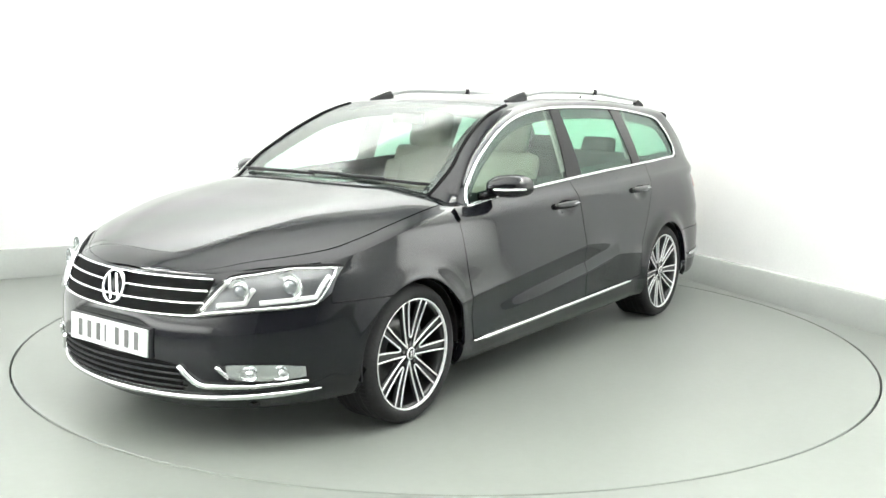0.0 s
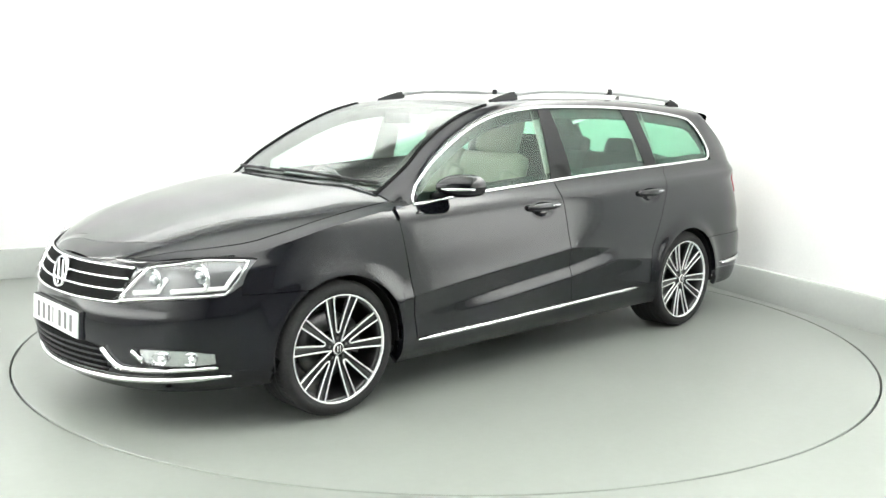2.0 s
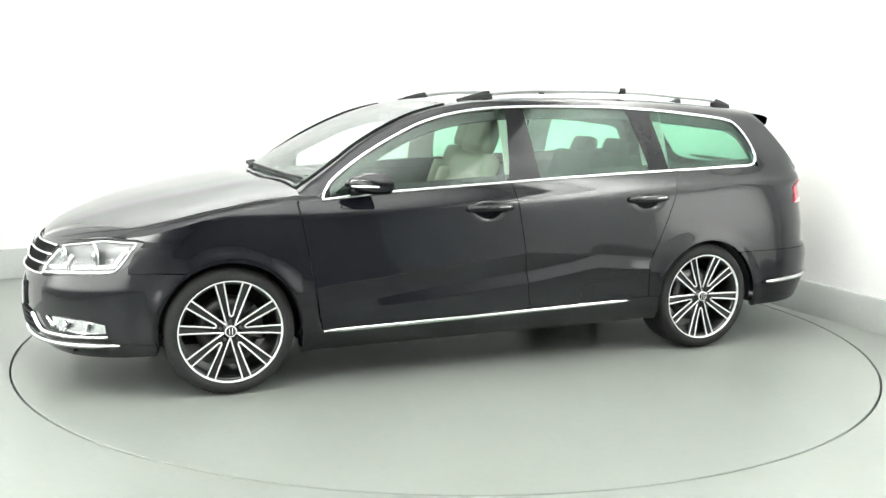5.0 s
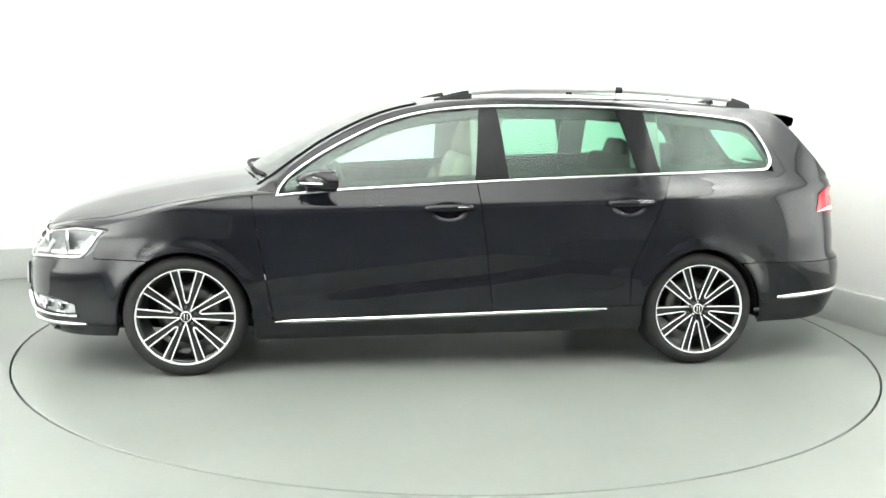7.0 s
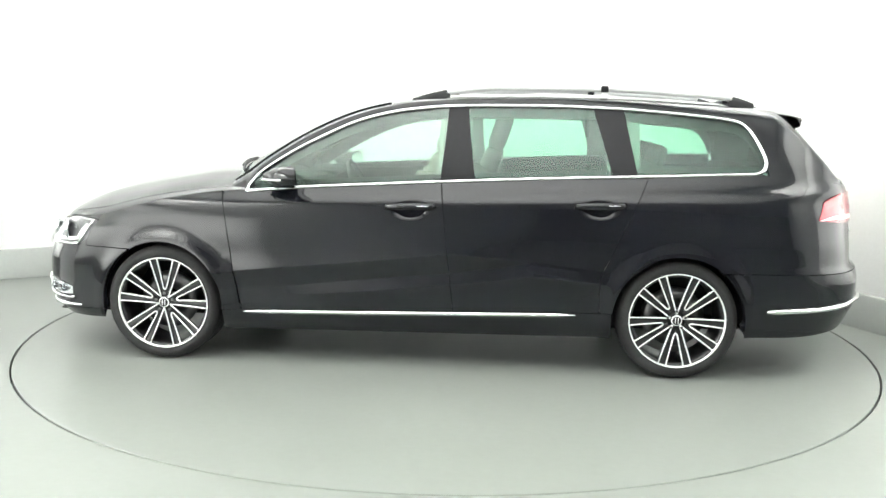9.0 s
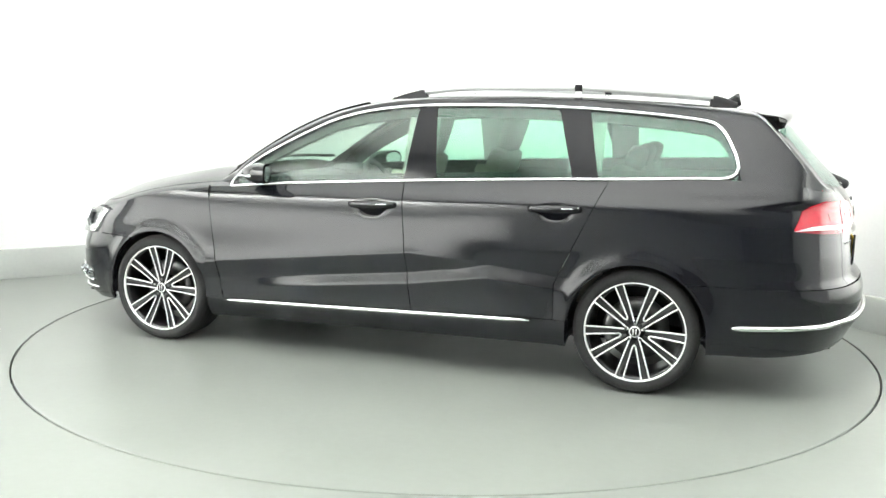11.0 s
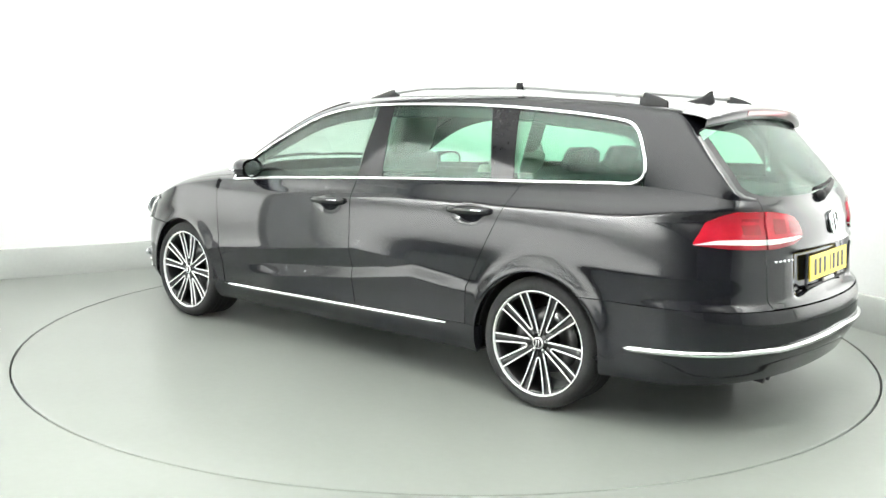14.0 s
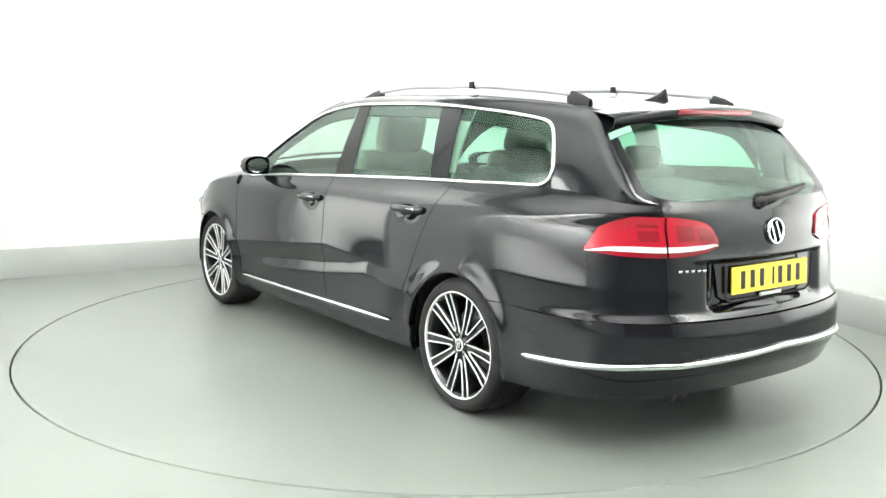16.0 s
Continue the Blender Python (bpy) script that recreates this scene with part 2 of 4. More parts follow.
# ---- studio ----
def studio():
    ca = Vector((1.024, 4.152, 0))
    a, b = Vector((-.848, -.53, 0)), Vector((.393, -.92, 0))
    cb, cd = ca + a * 8.6, ca + b * 15
    cc = cb + b * 15
    high = 4.4
    corners = [ca, cb, cc, cd]
    names = ["wall_north", "wall_west", "wall_south", "wall_east"]
    middle = (ca + cb + cc + cd) / 4
    for i, name in enumerate(names):
        p, q = corners[i], corners[(i + 1) % 4]
        d = (q - p).normalized()
        n = Vector((-d.y, d.x, 0))
        if n.dot(middle - p) > 0:
            n = -n
        bm = bmesh.new()
        pts = [p - d * .0, q + d * .2, q + d * .2 + n * .2, p + n * .2]
        lo = [bm.verts.new((v.x, v.y, -.1)) for v in pts]
        hi = [bm.verts.new((v.x, v.y, high)) for v in pts]
        for k in range(4):
            bm.faces.new([lo[k], lo[(k + 1) % 4], hi[(k + 1) % 4], hi[k]])
        bm.faces.new(lo)
        bm.faces.new(hi)
        bmesh.ops.recalc_face_normals(bm, faces=bm.faces[:])
        tagged(mesh_part(name, bm, WALL_UNLIT if name == "wall_south" else WALL, smooth=False), "plain unseen studio wall, greyed as if unlit" if name == "wall_south" else "plain white painted studio wall", "wall", kind="structure")
    # the two walls in view run into each other in a wide curve
    bm = bmesh.new()
    rows = []
    for i in range(25):
        t = i / 24
        p = (ca + a * 2.66) * (1 - t) ** 2 + ca * 2 * t * (1 - t) + (ca + b * 2.66) * t * t
        rows.append([(p.x, p.y, z) for z in (0, 1.1, 2.2, 3.3, high)])
    sheet(bm, rows, .05, core=(1.5, 7.5, 2))
    tagged(mesh_part("wall_corner", bm, WALL), "white wall corner rounded in a wide curve", "wall", kind="structure")
    # low grey-painted plinth along the foot of the two walls, following their curve
    foot = [ca + a * 8.4, ca + a * 5.5]
    for i in range(25):
        t = i / 24
        foot.append((ca + a * 2.66) * (1 - t) ** 2 + ca * 2 * t * (1 - t) + (ca + b * 2.66) * t * t)
    foot += [ca + b * 5.5, ca + b * 9, ca + b * 14.8]
    inward = []
    for i, p in enumerate(foot):
        d = (foot[min(i + 1, len(foot) - 1)] - foot[max(i - 1, 0)]).normalized()
        inward.append(Vector((d.y, -d.x, 0)))
    if inward[0].dot(middle - foot[0]) < 0:
        inward = [-v for v in inward]
    bm = bmesh.new()
    rows = [[tuple(p + v * o + Vector((0, 0, z))) for o, z in ((.030, 0), (.030, PLINTH - .008), (.024, PLINTH - .002), (.016, PLINTH), (-.02, PLINTH))] for p, v in zip(foot, inward)]
    sheet(bm, rows, 0, core=(1.5, 7.5, -2))
    tagged(mesh_part("plinth", bm, PLINTH_PAINT), "low pale grey painted plinth along the wall's foot", "plinth", kind="structure")
    bm = bmesh.new()
    pts = [corners[i] + (corners[i] - middle).normalized() * .5 for i in range(4)]
    lo = [bm.verts.new((v.x, v.y, high)) for v in pts]
    hi = [bm.verts.new((v.x, v.y, high + .2)) for v in pts]
    for k in range(4):
        bm.faces.new([lo[k], lo[(k + 1) % 4], hi[(k + 1) % 4], hi[k]])
    bm.faces.new(lo)
    bm.faces.new(hi)
    bmesh.ops.recalc_face_normals(bm, faces=bm.faces[:])
    tagged(mesh_part("ceiling", bm, CEIL, smooth=False), "plain white studio ceiling", "ceiling", kind="structure")
    # floor with a round opening for the turntable
    bm = bmesh.new()
    count, hole = 160, RING_R + .0055
    ring = [Vector((hole * math.cos(2 * math.pi * s / count), hole * math.sin(2 * math.pi * s / count), 0)) for s in range(count)]
    inner = [bm.verts.new(p) for p in ring]
    deep = [bm.verts.new(p + Vector((0, 0, -.09))) for p in ring]
    outer = [bm.verts.new(p.normalized() * 16) for p in ring]
    for s in range(count):
        e = (s + 1) % count
        bm.faces.new([inner[s], outer[s], outer[e], inner[e]])
        bm.faces.new([inner[s], inner[e], deep[e], deep[s]])
    bmesh.ops.recalc_face_normals(bm, faces=bm.faces[:])
    if sum(f.normal.z for f in bm.faces) < 0:
        bmesh.ops.reverse_faces(bm, faces=bm.faces[:])
    tagged(mesh_part("floor", bm, FLOOR, smooth=False), "pale grey painted studio floor", "floor", kind="structure")
    bm = bmesh.new()
    bmesh.ops.create_circle(bm, cap_ends=True, segments=96, radius=RING_R + .3, matrix=Matrix.Translation((0, 0, -.09)))
    tagged(mesh_part("turntable_pit", bm, GAP_SHADE, smooth=False), "turntable pit bottom, blackened for the shade in the gap", "pit", kind="structure")
    # upright white edge panel beside the turntable
    bm = bmesh.new()
    d = Vector((-.97, -.24, 0))
    p = Vector((-2.66, -.27, 0))
    turn = Matrix.Translation(p) @ Matrix.Rotation(math.atan2(d.y, d.x), 4, "Z")
    box(bm, (0, -.03, 0), (1.6, .03, 3.2), turn, .004)
    tagged(mesh_part("partition_panel", bm, WALL, smooth=False), "upright white painted partition panel on the floor", "panel")


RING_R = 2.457
PLINTH = .228


def turntable():
    root = tagged(new("turntable"), "round flush turntable painted pale grey", "turntable")
    count = 160

    def ring(r, z):
        return [(r * math.cos(2 * math.pi * s / count), r * math.sin(2 * math.pi * s / count), z) for s in range(count)]
    bm = bmesh.new()
    top = [bm.verts.new(p) for p in ring(RING_R - .06, 0)]
    low = [bm.verts.new(p) for p in ring(RING_R - .06, -.06)]
    bm.faces.new(top)
    bm.faces.new(list(reversed(low)))
    for s in range(count):
        bm.faces.new([top[s], low[s], low[(s + 1) % count], top[(s + 1) % count]])
    part("deck", bm, DISC, root, smooth=False)
    bm = bmesh.new()
    loops = [[bm.verts.new(p) for p in ring(r, z)] for r, z in ((RING_R - .06, 0), (RING_R - .0085, 0), (RING_R - .0055, -.003), (RING_R - .0055, -.06))]
    for u, w in zip(loops, loops[1:]):
        for s in range(count):
            bm.faces.new([u[s], w[s], w[(s + 1) % count], u[(s + 1) % count]])
    part("edge_ring", bm, DISC, root, smooth=False)
    return root


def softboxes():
    """A wide cloth light box under the ceiling, and long added ones that wash the walls."""
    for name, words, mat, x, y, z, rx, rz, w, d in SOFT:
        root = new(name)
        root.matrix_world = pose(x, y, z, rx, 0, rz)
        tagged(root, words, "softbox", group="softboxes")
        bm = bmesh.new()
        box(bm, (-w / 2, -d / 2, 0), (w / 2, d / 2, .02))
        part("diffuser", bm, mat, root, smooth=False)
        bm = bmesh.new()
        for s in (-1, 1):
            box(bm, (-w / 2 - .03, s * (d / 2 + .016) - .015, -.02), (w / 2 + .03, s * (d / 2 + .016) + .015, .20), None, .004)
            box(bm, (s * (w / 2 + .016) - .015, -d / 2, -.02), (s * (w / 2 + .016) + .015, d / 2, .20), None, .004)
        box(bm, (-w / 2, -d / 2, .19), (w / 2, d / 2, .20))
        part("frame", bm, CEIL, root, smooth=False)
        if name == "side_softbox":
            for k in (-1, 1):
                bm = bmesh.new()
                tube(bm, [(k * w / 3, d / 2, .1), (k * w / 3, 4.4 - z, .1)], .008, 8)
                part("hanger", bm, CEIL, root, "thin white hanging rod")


OVER = "large white cloth softbox under the ceiling"
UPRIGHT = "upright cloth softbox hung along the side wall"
# Unseen washers, added to brighten the walls and what the paint mirrors.
ALONG = "long unseen softbox added under the ceiling to wash the walls"
SOFT = [("softbox", OVER, LIGHT, -.26, -3.30, 4.12, 0, 28, 5.8, 8.6),
        ("added_wall_softbox", ALONG, NORTH_LIGHT, -2.10, 1.26, 4.02, 66, 32, 7.0, .5),
        ("added_wall_softbox", ALONG, EAST_LIGHT, 2.57, -1.50, 4.02, 80, -66.9, 9.5, .5),
        ("added_wall_softbox", ALONG, WEST_LIGHT, -4.20, -3.10, 4.02, 66, 113.1, 8.0, .5),
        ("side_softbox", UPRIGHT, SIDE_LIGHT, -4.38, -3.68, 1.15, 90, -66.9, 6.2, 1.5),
        ("side_softbox", UPRIGHT, LOW_LIGHT, -4.51, 0.28, 1.10, 90, 212, 2.5, 1.5),
        ("side_softbox", UPRIGHT, LOW_LIGHT, 2.98, -1.05, 1.10, 90, 113.1, 1.6, 1.4)]

# side windows, roof edge and centre line, along the car
win_top = curve([(-1.79, 1.09), (-1.775, 1.15), (-1.74, 1.225), (-1.70, 1.285), (-1.655, 1.317), (-1.588, 1.331), (-1.29, 1.360), (-.99, 1.378), (-.69, 1.385), (-.40, 1.383), (-.16, 1.376),
                 (.045, 1.357), (.193, 1.331), (.341, 1.288), (.489, 1.222), (.667, 1.128), (.787, 1.050), (.877, .972), (.905, .916)])
side_top = curve([(-2.31, 1.008), (-2.2, 1.017), (-2.09, 1.105), (-1.96, 1.240), (-1.89, 1.295), (-1.84, 1.313), (-1.588, 1.338), (-1.29, 1.366), (-.99, 1.384), (-.69, 1.391), (-.40, 1.389), (-.16, 1.382),
                  (.045, 1.364), (.193, 1.338), (.341, 1.296), (.489, 1.231), (.667, 1.138), (.787, 1.060), (.877, .985), (.93, .925), (1.12, .90)])
side_y = curve([(-2.31, .68), (-2.1, .655), (-1.95, .63), (-1.6, .615), (-.7, .640), (0, .640), (.35, .66), (.67, .715), (.88, .775), (1.0, .79), (1.12, .80)])
edge_z = curve([(-2.31, 1.010), (-2.2, 1.022), (-2.09, 1.136), (-1.96, 1.280), (-1.90, 1.344), (-1.85, 1.376), (-1.64, 1.400), (-1.33, 1.419), (-1.02, 1.432), (-.717, 1.434), (-.257, 1.427), (.05, 1.405), (.2, 1.379),
                (.355, 1.338), (.508, 1.275), (.662, 1.193), (.817, 1.090), (.942, 1.0), (1.12, .88)])
center_z = curve([(-2.29, 1.008), (-2.17, 1.136), (-2.04, 1.283), (-1.985, 1.348), (-1.90, 1.392), (-1.7, 1.414), (-1.3, 1.440), (-.72, 1.460), (-.3, 1.450), (0, 1.430), (.15, 1.410), (.25, 1.390), (.4, 1.342),
                  (.6, 1.262), (.8, 1.170), (1.0, 1.066), (1.14, .99)])
bonnet_z = curve([(1.0, 1.012), (1.17, 1.001), (1.31, .979), (1.47, .949), (1.63, .919), (1.8, .877), (1.95, .825), (2.05, .783), (2.12, .743), (2.166, .704)])


def cabin_side(x, z):
    """Half width of the cabin between the belt line and the roof edge."""
    zb, zt = belt(x), side_top(x)
    yb = side(x, zb) - .004
    f = max(0, min(1, (z - zb) / max(.001, zt - zb)))
    yt = min(side_y(x), yb)
    if x < -1.8:
        k = min(1, (-1.8 - x) / .1)
        yt += k * max(0, yb - .44 * (zt - zb) - yt)
    return yb + (yt - yb) * f + .010 * math.sin(math.pi * f) * max(0, min(1, (x + 1.98) / .25))


def corner(x, n=7):
    """Points from the top of the side to the roof's edge."""
    yt, zt = cabin_side(x, side_top(x)), side_top(x)
    ze = max(edge_z(x), zt + .002)
    h = ze - zt
    ye = min(side_y(x), yt) - .085 * (1 if x > -1.8 else max(.40, 1 - (-1.8 - x) / .3)) - .2 * max(0, x - .8)
    cx, cz = yt - .30 * h, zt + .75 * h
    out = []
    for i in range(n):
        t = i / (n - 1)
        out.append(((1 - t) ** 2 * yt + 2 * t * (1 - t) * cx + t * t * ye, (1 - t) ** 2 * zt + 2 * t * (1 - t) * cz + t * t * ze))
    return out


def top_z(x, f, ye, ze):
    return ze + (center_z(x) - ze) * (1 - abs(f) ** 2.2)


def top_rows(xs, limit=1., n=25, lift=0.):
    rows = []
    for x in xs:
        ye, ze = corner(x)[-1]
        rows.append([(x, f * ye, top_z(x, f, ye, ze) + lift) for f in span(-limit, limit, n)])
    return rows


def arch(x):
    c = HUB_X if x > 0 else -HUB_X
    return HUB_Z + math.sqrt(max(0, ARCH_R ** 2 - (x - c) ** 2))


def low_edge(x):
    """Lower edge of the flank: wheel arches, door bottoms, bumper seams."""
    seam = .60 if x > HUB_X else .565 if x < -HUB_X else 0
    for c in (HUB_X, -HUB_X):
        if abs(x - c) <= ARCH_R:
            return max(seam, arch(x))
    if seam:
        return seam
    return .296 - .024 * (x - .9)


def wing_columns(a, b, c):
    """Places along the car from a to b, close together at the arch round c."""
    xs = {a, b}
    for i in range(37):
        xs.add(round(c + ARCH_R * math.cos(math.pi * i / 36), 5))
    xs.add(c - ARCH_R - .0015)
    xs.add(c + ARCH_R + .0015)
    n = int(abs(b - a) / .035)
    for x in span(a, b, n):
        if abs(x - c) > ARCH_R + .01:
            xs.add(x)
    lo, hi = min(a, b), max(a, b)
    return sorted(x for x in xs if lo - 1e-6 <= x <= hi + 1e-6)


def flank_rows(columns, shift=None, rows=64, low=low_edge, sgn=1, top=belt, off=0.):
    """Columns of the flank; shift(x, z) leans a column where a shut line leans."""
    out = []
    for x0 in columns:
        zl, zt = low(x0), top(x0)
        col = []
        for k in range(rows):
            z = zl + (zt - zl) * k / (rows - 1)
            x = shift(x0, z) if shift else x0
            col.append((x, sgn * (side(x, z) + off), z))
        out.append(col)
    return out


def line_front(z):
    return .92 + .177 * (z - .292)


def line_mid(z):
    return -.205 + .12 * (z - .33)


def line_rear(z):
    return -.955 - .46 * max(0, z - .52)


def between(la, lb, n, rows=76, low=low_edge, sgn=1, gap=.0025):
    out = []
    for i in range(n):
        u = i / (n - 1)
        z0 = .6
        x0 = la(z0) * (1 - u) + lb(z0) * u
        col = []
        for k in range(rows):
            z = low(x0) + (belt(x0) - low(x0)) * k / (rows - 1)
            x = (la(z) - gap) * (1 - u) + (lb(z) + gap) * u
            col.append((x, sgn * side(x, z), z))
        out.append(col)
    return out


def patch(bm, fn, us, vs, flange=.004, core=(0, 0, .65), thick=False):
    return sheet(bm, [[fn(u, v) for v in vs] for u in us], flange, core, thick)


def front_patch(name, outline, mat, parent, off=.004, n=16, m=6, label="", thick=.01, sgn=1):
    """A piece lying on the nose between a lower and an upper line, given as (y, z) points."""
    lower, upper = outline
    fl, fu = curve(sorted(lower)), curve(sorted(upper))
    y0, y1 = max(min(lower)[0], min(upper)[0]), min(max(lower)[0], max(upper)[0])
    bm = bmesh.new()
    rows = []
    for y in span(y0, y1, n):
        col = []
        for k in range(m):
            z = fl(y) + (fu(y) - fl(y)) * k / (m - 1)
            col.append((front(y, z) + off, sgn * y, z))
        rows.append(col)
    sheet(bm, rows, thick)
    return part(name, bm, mat, parent, label)


def along_front(ys, zf, off, sgn=1):
    return [(front(y, zf(y)) + off, sgn * y, zf(y)) for y in ys]


def body_shell(root):
    # bonnet, wings' upper edges
    def bonnet_point(u, w):
        xr = 1.05 - .16 * u * u
        x = xr + (2.163 - xr) * (1 - (1 - w) ** 1.8)
        zb = belt(x)
        yb = side(x, zb)
        a = abs(u)
        z = zb + (bonnet_z(x) - zb) * (1 - a ** 2.8) ** .8
        ridge = .003 * math.exp(-((a - .55) / .10) ** 2) * max(0, min(1, (2.1 - x) / .3))
        return (x, u * yb, z + ridge)
    bm = bmesh.new()
    patch(bm, bonnet_point, span(-.925, .925, 49), span(0, 1, 44), .014)
    part("bonnet", bm, PAINT, root)
    for s in (1, -1):
        bm = bmesh.new()
        cols = wing_columns(line_front(.6) + .0025, 1.80, HUB_X)
        lean = lambda x, z: x + (line_front(z) - line_front(.6)) * max(0, 1 - (x - line_front(.6)) / .045)
        sheet(bm, flank_rows(cols, lean, sgn=s), .014)
        patch(bm, lambda u, w: bonnet_point(s * u, w), span(.932, 1., 8), span(0, 1, 44), .010)
        part("front_wing", bm, PAINT, root)
        bm = bmesh.new()
        sheet(bm, between(line_front, line_mid, 64, sgn=s), .014)
        door = part("front_door", bm, PAINT, root)
        handle(door, .155, -.10, s)
        bm = bmesh.new()
        sheet(bm, between(line_mid, line_rear, 56, sgn=s), .014)
        door = part("rear_door", bm, PAINT, root)
        handle(door, -.815, -1.07, s)
        # quarter panel
        cols = sorted(set(wing_columns(line_rear(.4) - .0025, -2.10, -HUB_X)) | set(span(-2.10, -2.235, 14)))
        lean = lambda x, z: -2.10 + (rear(.5635, z) + 2.10) * (x + 2.10) / -.135 if x < -2.10 else x + (line_rear(z) - line_rear(.4)) * max(0, 1 - (line_rear(.4) - x) / .30)
        bm = bmesh.new()
        sheet(bm, flank_rows(cols, lean, sgn=s), .014)
        part("rear_quarter_panel", bm, PAINT, root)
        # sill below the doors
        bm = bmesh.new()
        sill_top = lambda x: low_edge(x) - .004
        cols = span(HUB_X - ARCH_R - .003, -HUB_X + ARCH_R + .003, 30)
        sheet(bm, flank_rows(cols, None, 8, lambda x: .178 - .014 * (x - .9), s, sill_top, -.006), .05)
        part("sill", bm, PAINT, root)
        bm = bmesh.new()
        zf = lambda x: .283 - .0243 * (x - .9)
        path = [(x, s * (side(x, zf(x)) + .004), zf(x)) for x in span(.915, -.838, 40)]
        tube(bm, path, lambda t: .0105 * min(1, .25 + 14 * t, .25 + 14 * (1 - t)), 8, 1.0)
        part("sill_trim", bm, CHROME, root, "thin chrome sill strip")
    # nose above the bumper
    def plate_flat(y, z):
        """The bumper, levelled off where the plate sits."""
        f = max(0, min(1, (z - .345) / .03)) * max(0, min(1, (.525 - z) / .03))
        x = front(y, z)
        return x + (min(x, front(.25, z)) - x) * f * (1 if abs(y) < .27 else 0)

    def wrap(z_low, z_high, x_side, x_turn, n_side, n_mid, m, fx):
        """A panel round an end of the car: along both flanks, then across."""
        flanks = span(x_side, x_turn, n_side)
        if abs(x_side) < HUB_X + ARCH_R:
            g = 1 if x_side > 0 else -1
            flanks = [g * (HUB_X + ARCH_R * math.sin(t)) for t in span(math.asin((abs(x_side) - HUB_X) / ARCH_R), math.pi / 2, 14)] + span(g * (HUB_X + ARCH_R + .001), x_turn, n_side)
        cols = [(1, x, None) for x in flanks]
        cols += [(0, None, f) for f in span(1, -1, n_mid)[1:-1]]
        cols += [(-1, x, None) for x in reversed(flanks)]
        rows = []
        for sg, x, f in cols:
            col = []
            for k in range(m):
                z = .45
                for _ in range(4):
                    y = sg * side(x, z) if sg else f * side(x_turn, z)
                    lo = z_low(abs(y))
                    hi = z_high(abs(y))
                    if sg and abs(abs(x) - HUB_X) < ARCH_R:
                        lo = min(arch(x), hi - .0005)
                    z = lo + (hi - lo) * k / (m - 1)
                y = sg * side(x, z) if sg else f * side(x_turn, z)
                col.append((x if sg else fx(y, z), y, z))
            rows.append(col)
        return rows

    top_of_nose = lambda y: belt(front(y, .73)) - .004
    bm = bmesh.new()
    sheet(bm, wrap(lambda y: .587, top_of_nose, 1.802, 1.97, 8, 51, 9, front), .014)
    part("nose_panel", bm, PAINT, root)
    bm = bmesh.new()
    under = curve([(0, .170), (.5, .175), (.75, .195), (.85, .215)])
    sheet(bm, wrap(under, lambda y: .583 + .0125 * max(0, min(1, (y - .70) / .1)), HUB_X + .183, 1.97, 12, 51, 26, plate_flat), .03)
    part("front_bumper", bm, PAINT, root)
    # rear bumper and tailgate
    bm = bmesh.new()
    under_r = curve([(0, .275), (.5, .262), (.75, .250), (.85, .235)])
    sheet(bm, wrap(under_r, lambda y: .561, -HUB_X - .229, -2.2, 18, 51, 22, rear), .03)
    part("rear_bumper", bm, PAINT, root)
    bm = bmesh.new()

    def gate(y, z):
        f = max(0, min(1, (.395 - abs(y)) / .05)) * max(0, min(1, (z - .585) / .03)) * max(0, min(1, (.795 - z) / .012))
        lip = .010 * math.exp(-((z - .80) / .012) ** 2) * max(0, min(1, (.46 - abs(y)) / .08))
        return rear(y, z) + .030 * f - lip
    sheet(bm, [[(gate(y, z), y, z) for z in span(.568, 1.022, 64)] for y in span(-.560, .560, 70)], .014)
    gate_ob = part("tailgate", bm, PAINT, root)
    # cabin: pillars and roof edges
    for s in (1, -1):
        bm = bmesh.new()
        xs = span(-2.30, -1.80, 22) + [x for x in span(-1.79, -1.6, 18)] + span(-1.58, .89, 60) + span(.905, 1.0, 8)
        rows = []
        for x in xs:
            zl = max(belt(x), win_top(x) if -1.792 < x < .906 else 0)
            if zl > side_top(x) - .001:
                zl = side_top(x) - .001
            col = [(x, s * cabin_side(x, z), z) for z in span(zl, side_top(x), 8)][:-1]
            col += [(x, s * y, z) for y, z in corner(x)]
            rows.append(col)
        sheet(bm, rows, .016)
        part("roof_side", bm, PAINT, root)
        # chrome round the windows
        bm = bmesh.new()
        loop = [(x, s * (cabin_side(x, belt(x)) + .002), belt(x) + .003) for x in span(.90, -1.70, 60)]
        loop += [(x, s * (cabin_side(x, z) + .002), z) for x, z in ((-1.735, 1.060), (-1.760, 1.070), (-1.778, 1.088), (-1.783, 1.115))]
        loop += [(x, s * (cabin_side(x, win_top(x)) + .002), win_top(x)) for x in (-1.775, -1.765, -1.75, -1.735, -1.72, -1.705, -1.69, -1.675, -1.655, -1.63, -1.6)]
        loop += [(x, s * (cabin_side(x, win_top(x)) + .002), win_top(x)) for x in span(-1.56, .89, 70)]
        tube(bm, loop, .0088, 8, 1, True, up=(0, s, .3))
        part("window_trim", bm, CHROME, root, "chrome window surround")

        def window(xa, xb, n, m=14, inset=.006, name="side_window", mat=PANE, parent=root, zlow=None):
            rows = []
            for i in range(n):
                u = i / (n - 1)
                col = []
                for k in range(m):
                    f = k / (m - 1)
                    x = xa(f) * (1 - u) + xb(f) * u
                    zl, zh = belt(x), max(win_top(x), belt(x) + .003)
                    z = zl + (zh - zl) * f
                    col.append((x, s * (cabin_side(x, z) - inset), z))
                rows.append(col)
            b = bmesh.new()
            sheet(b, rows, .004, thick=True)
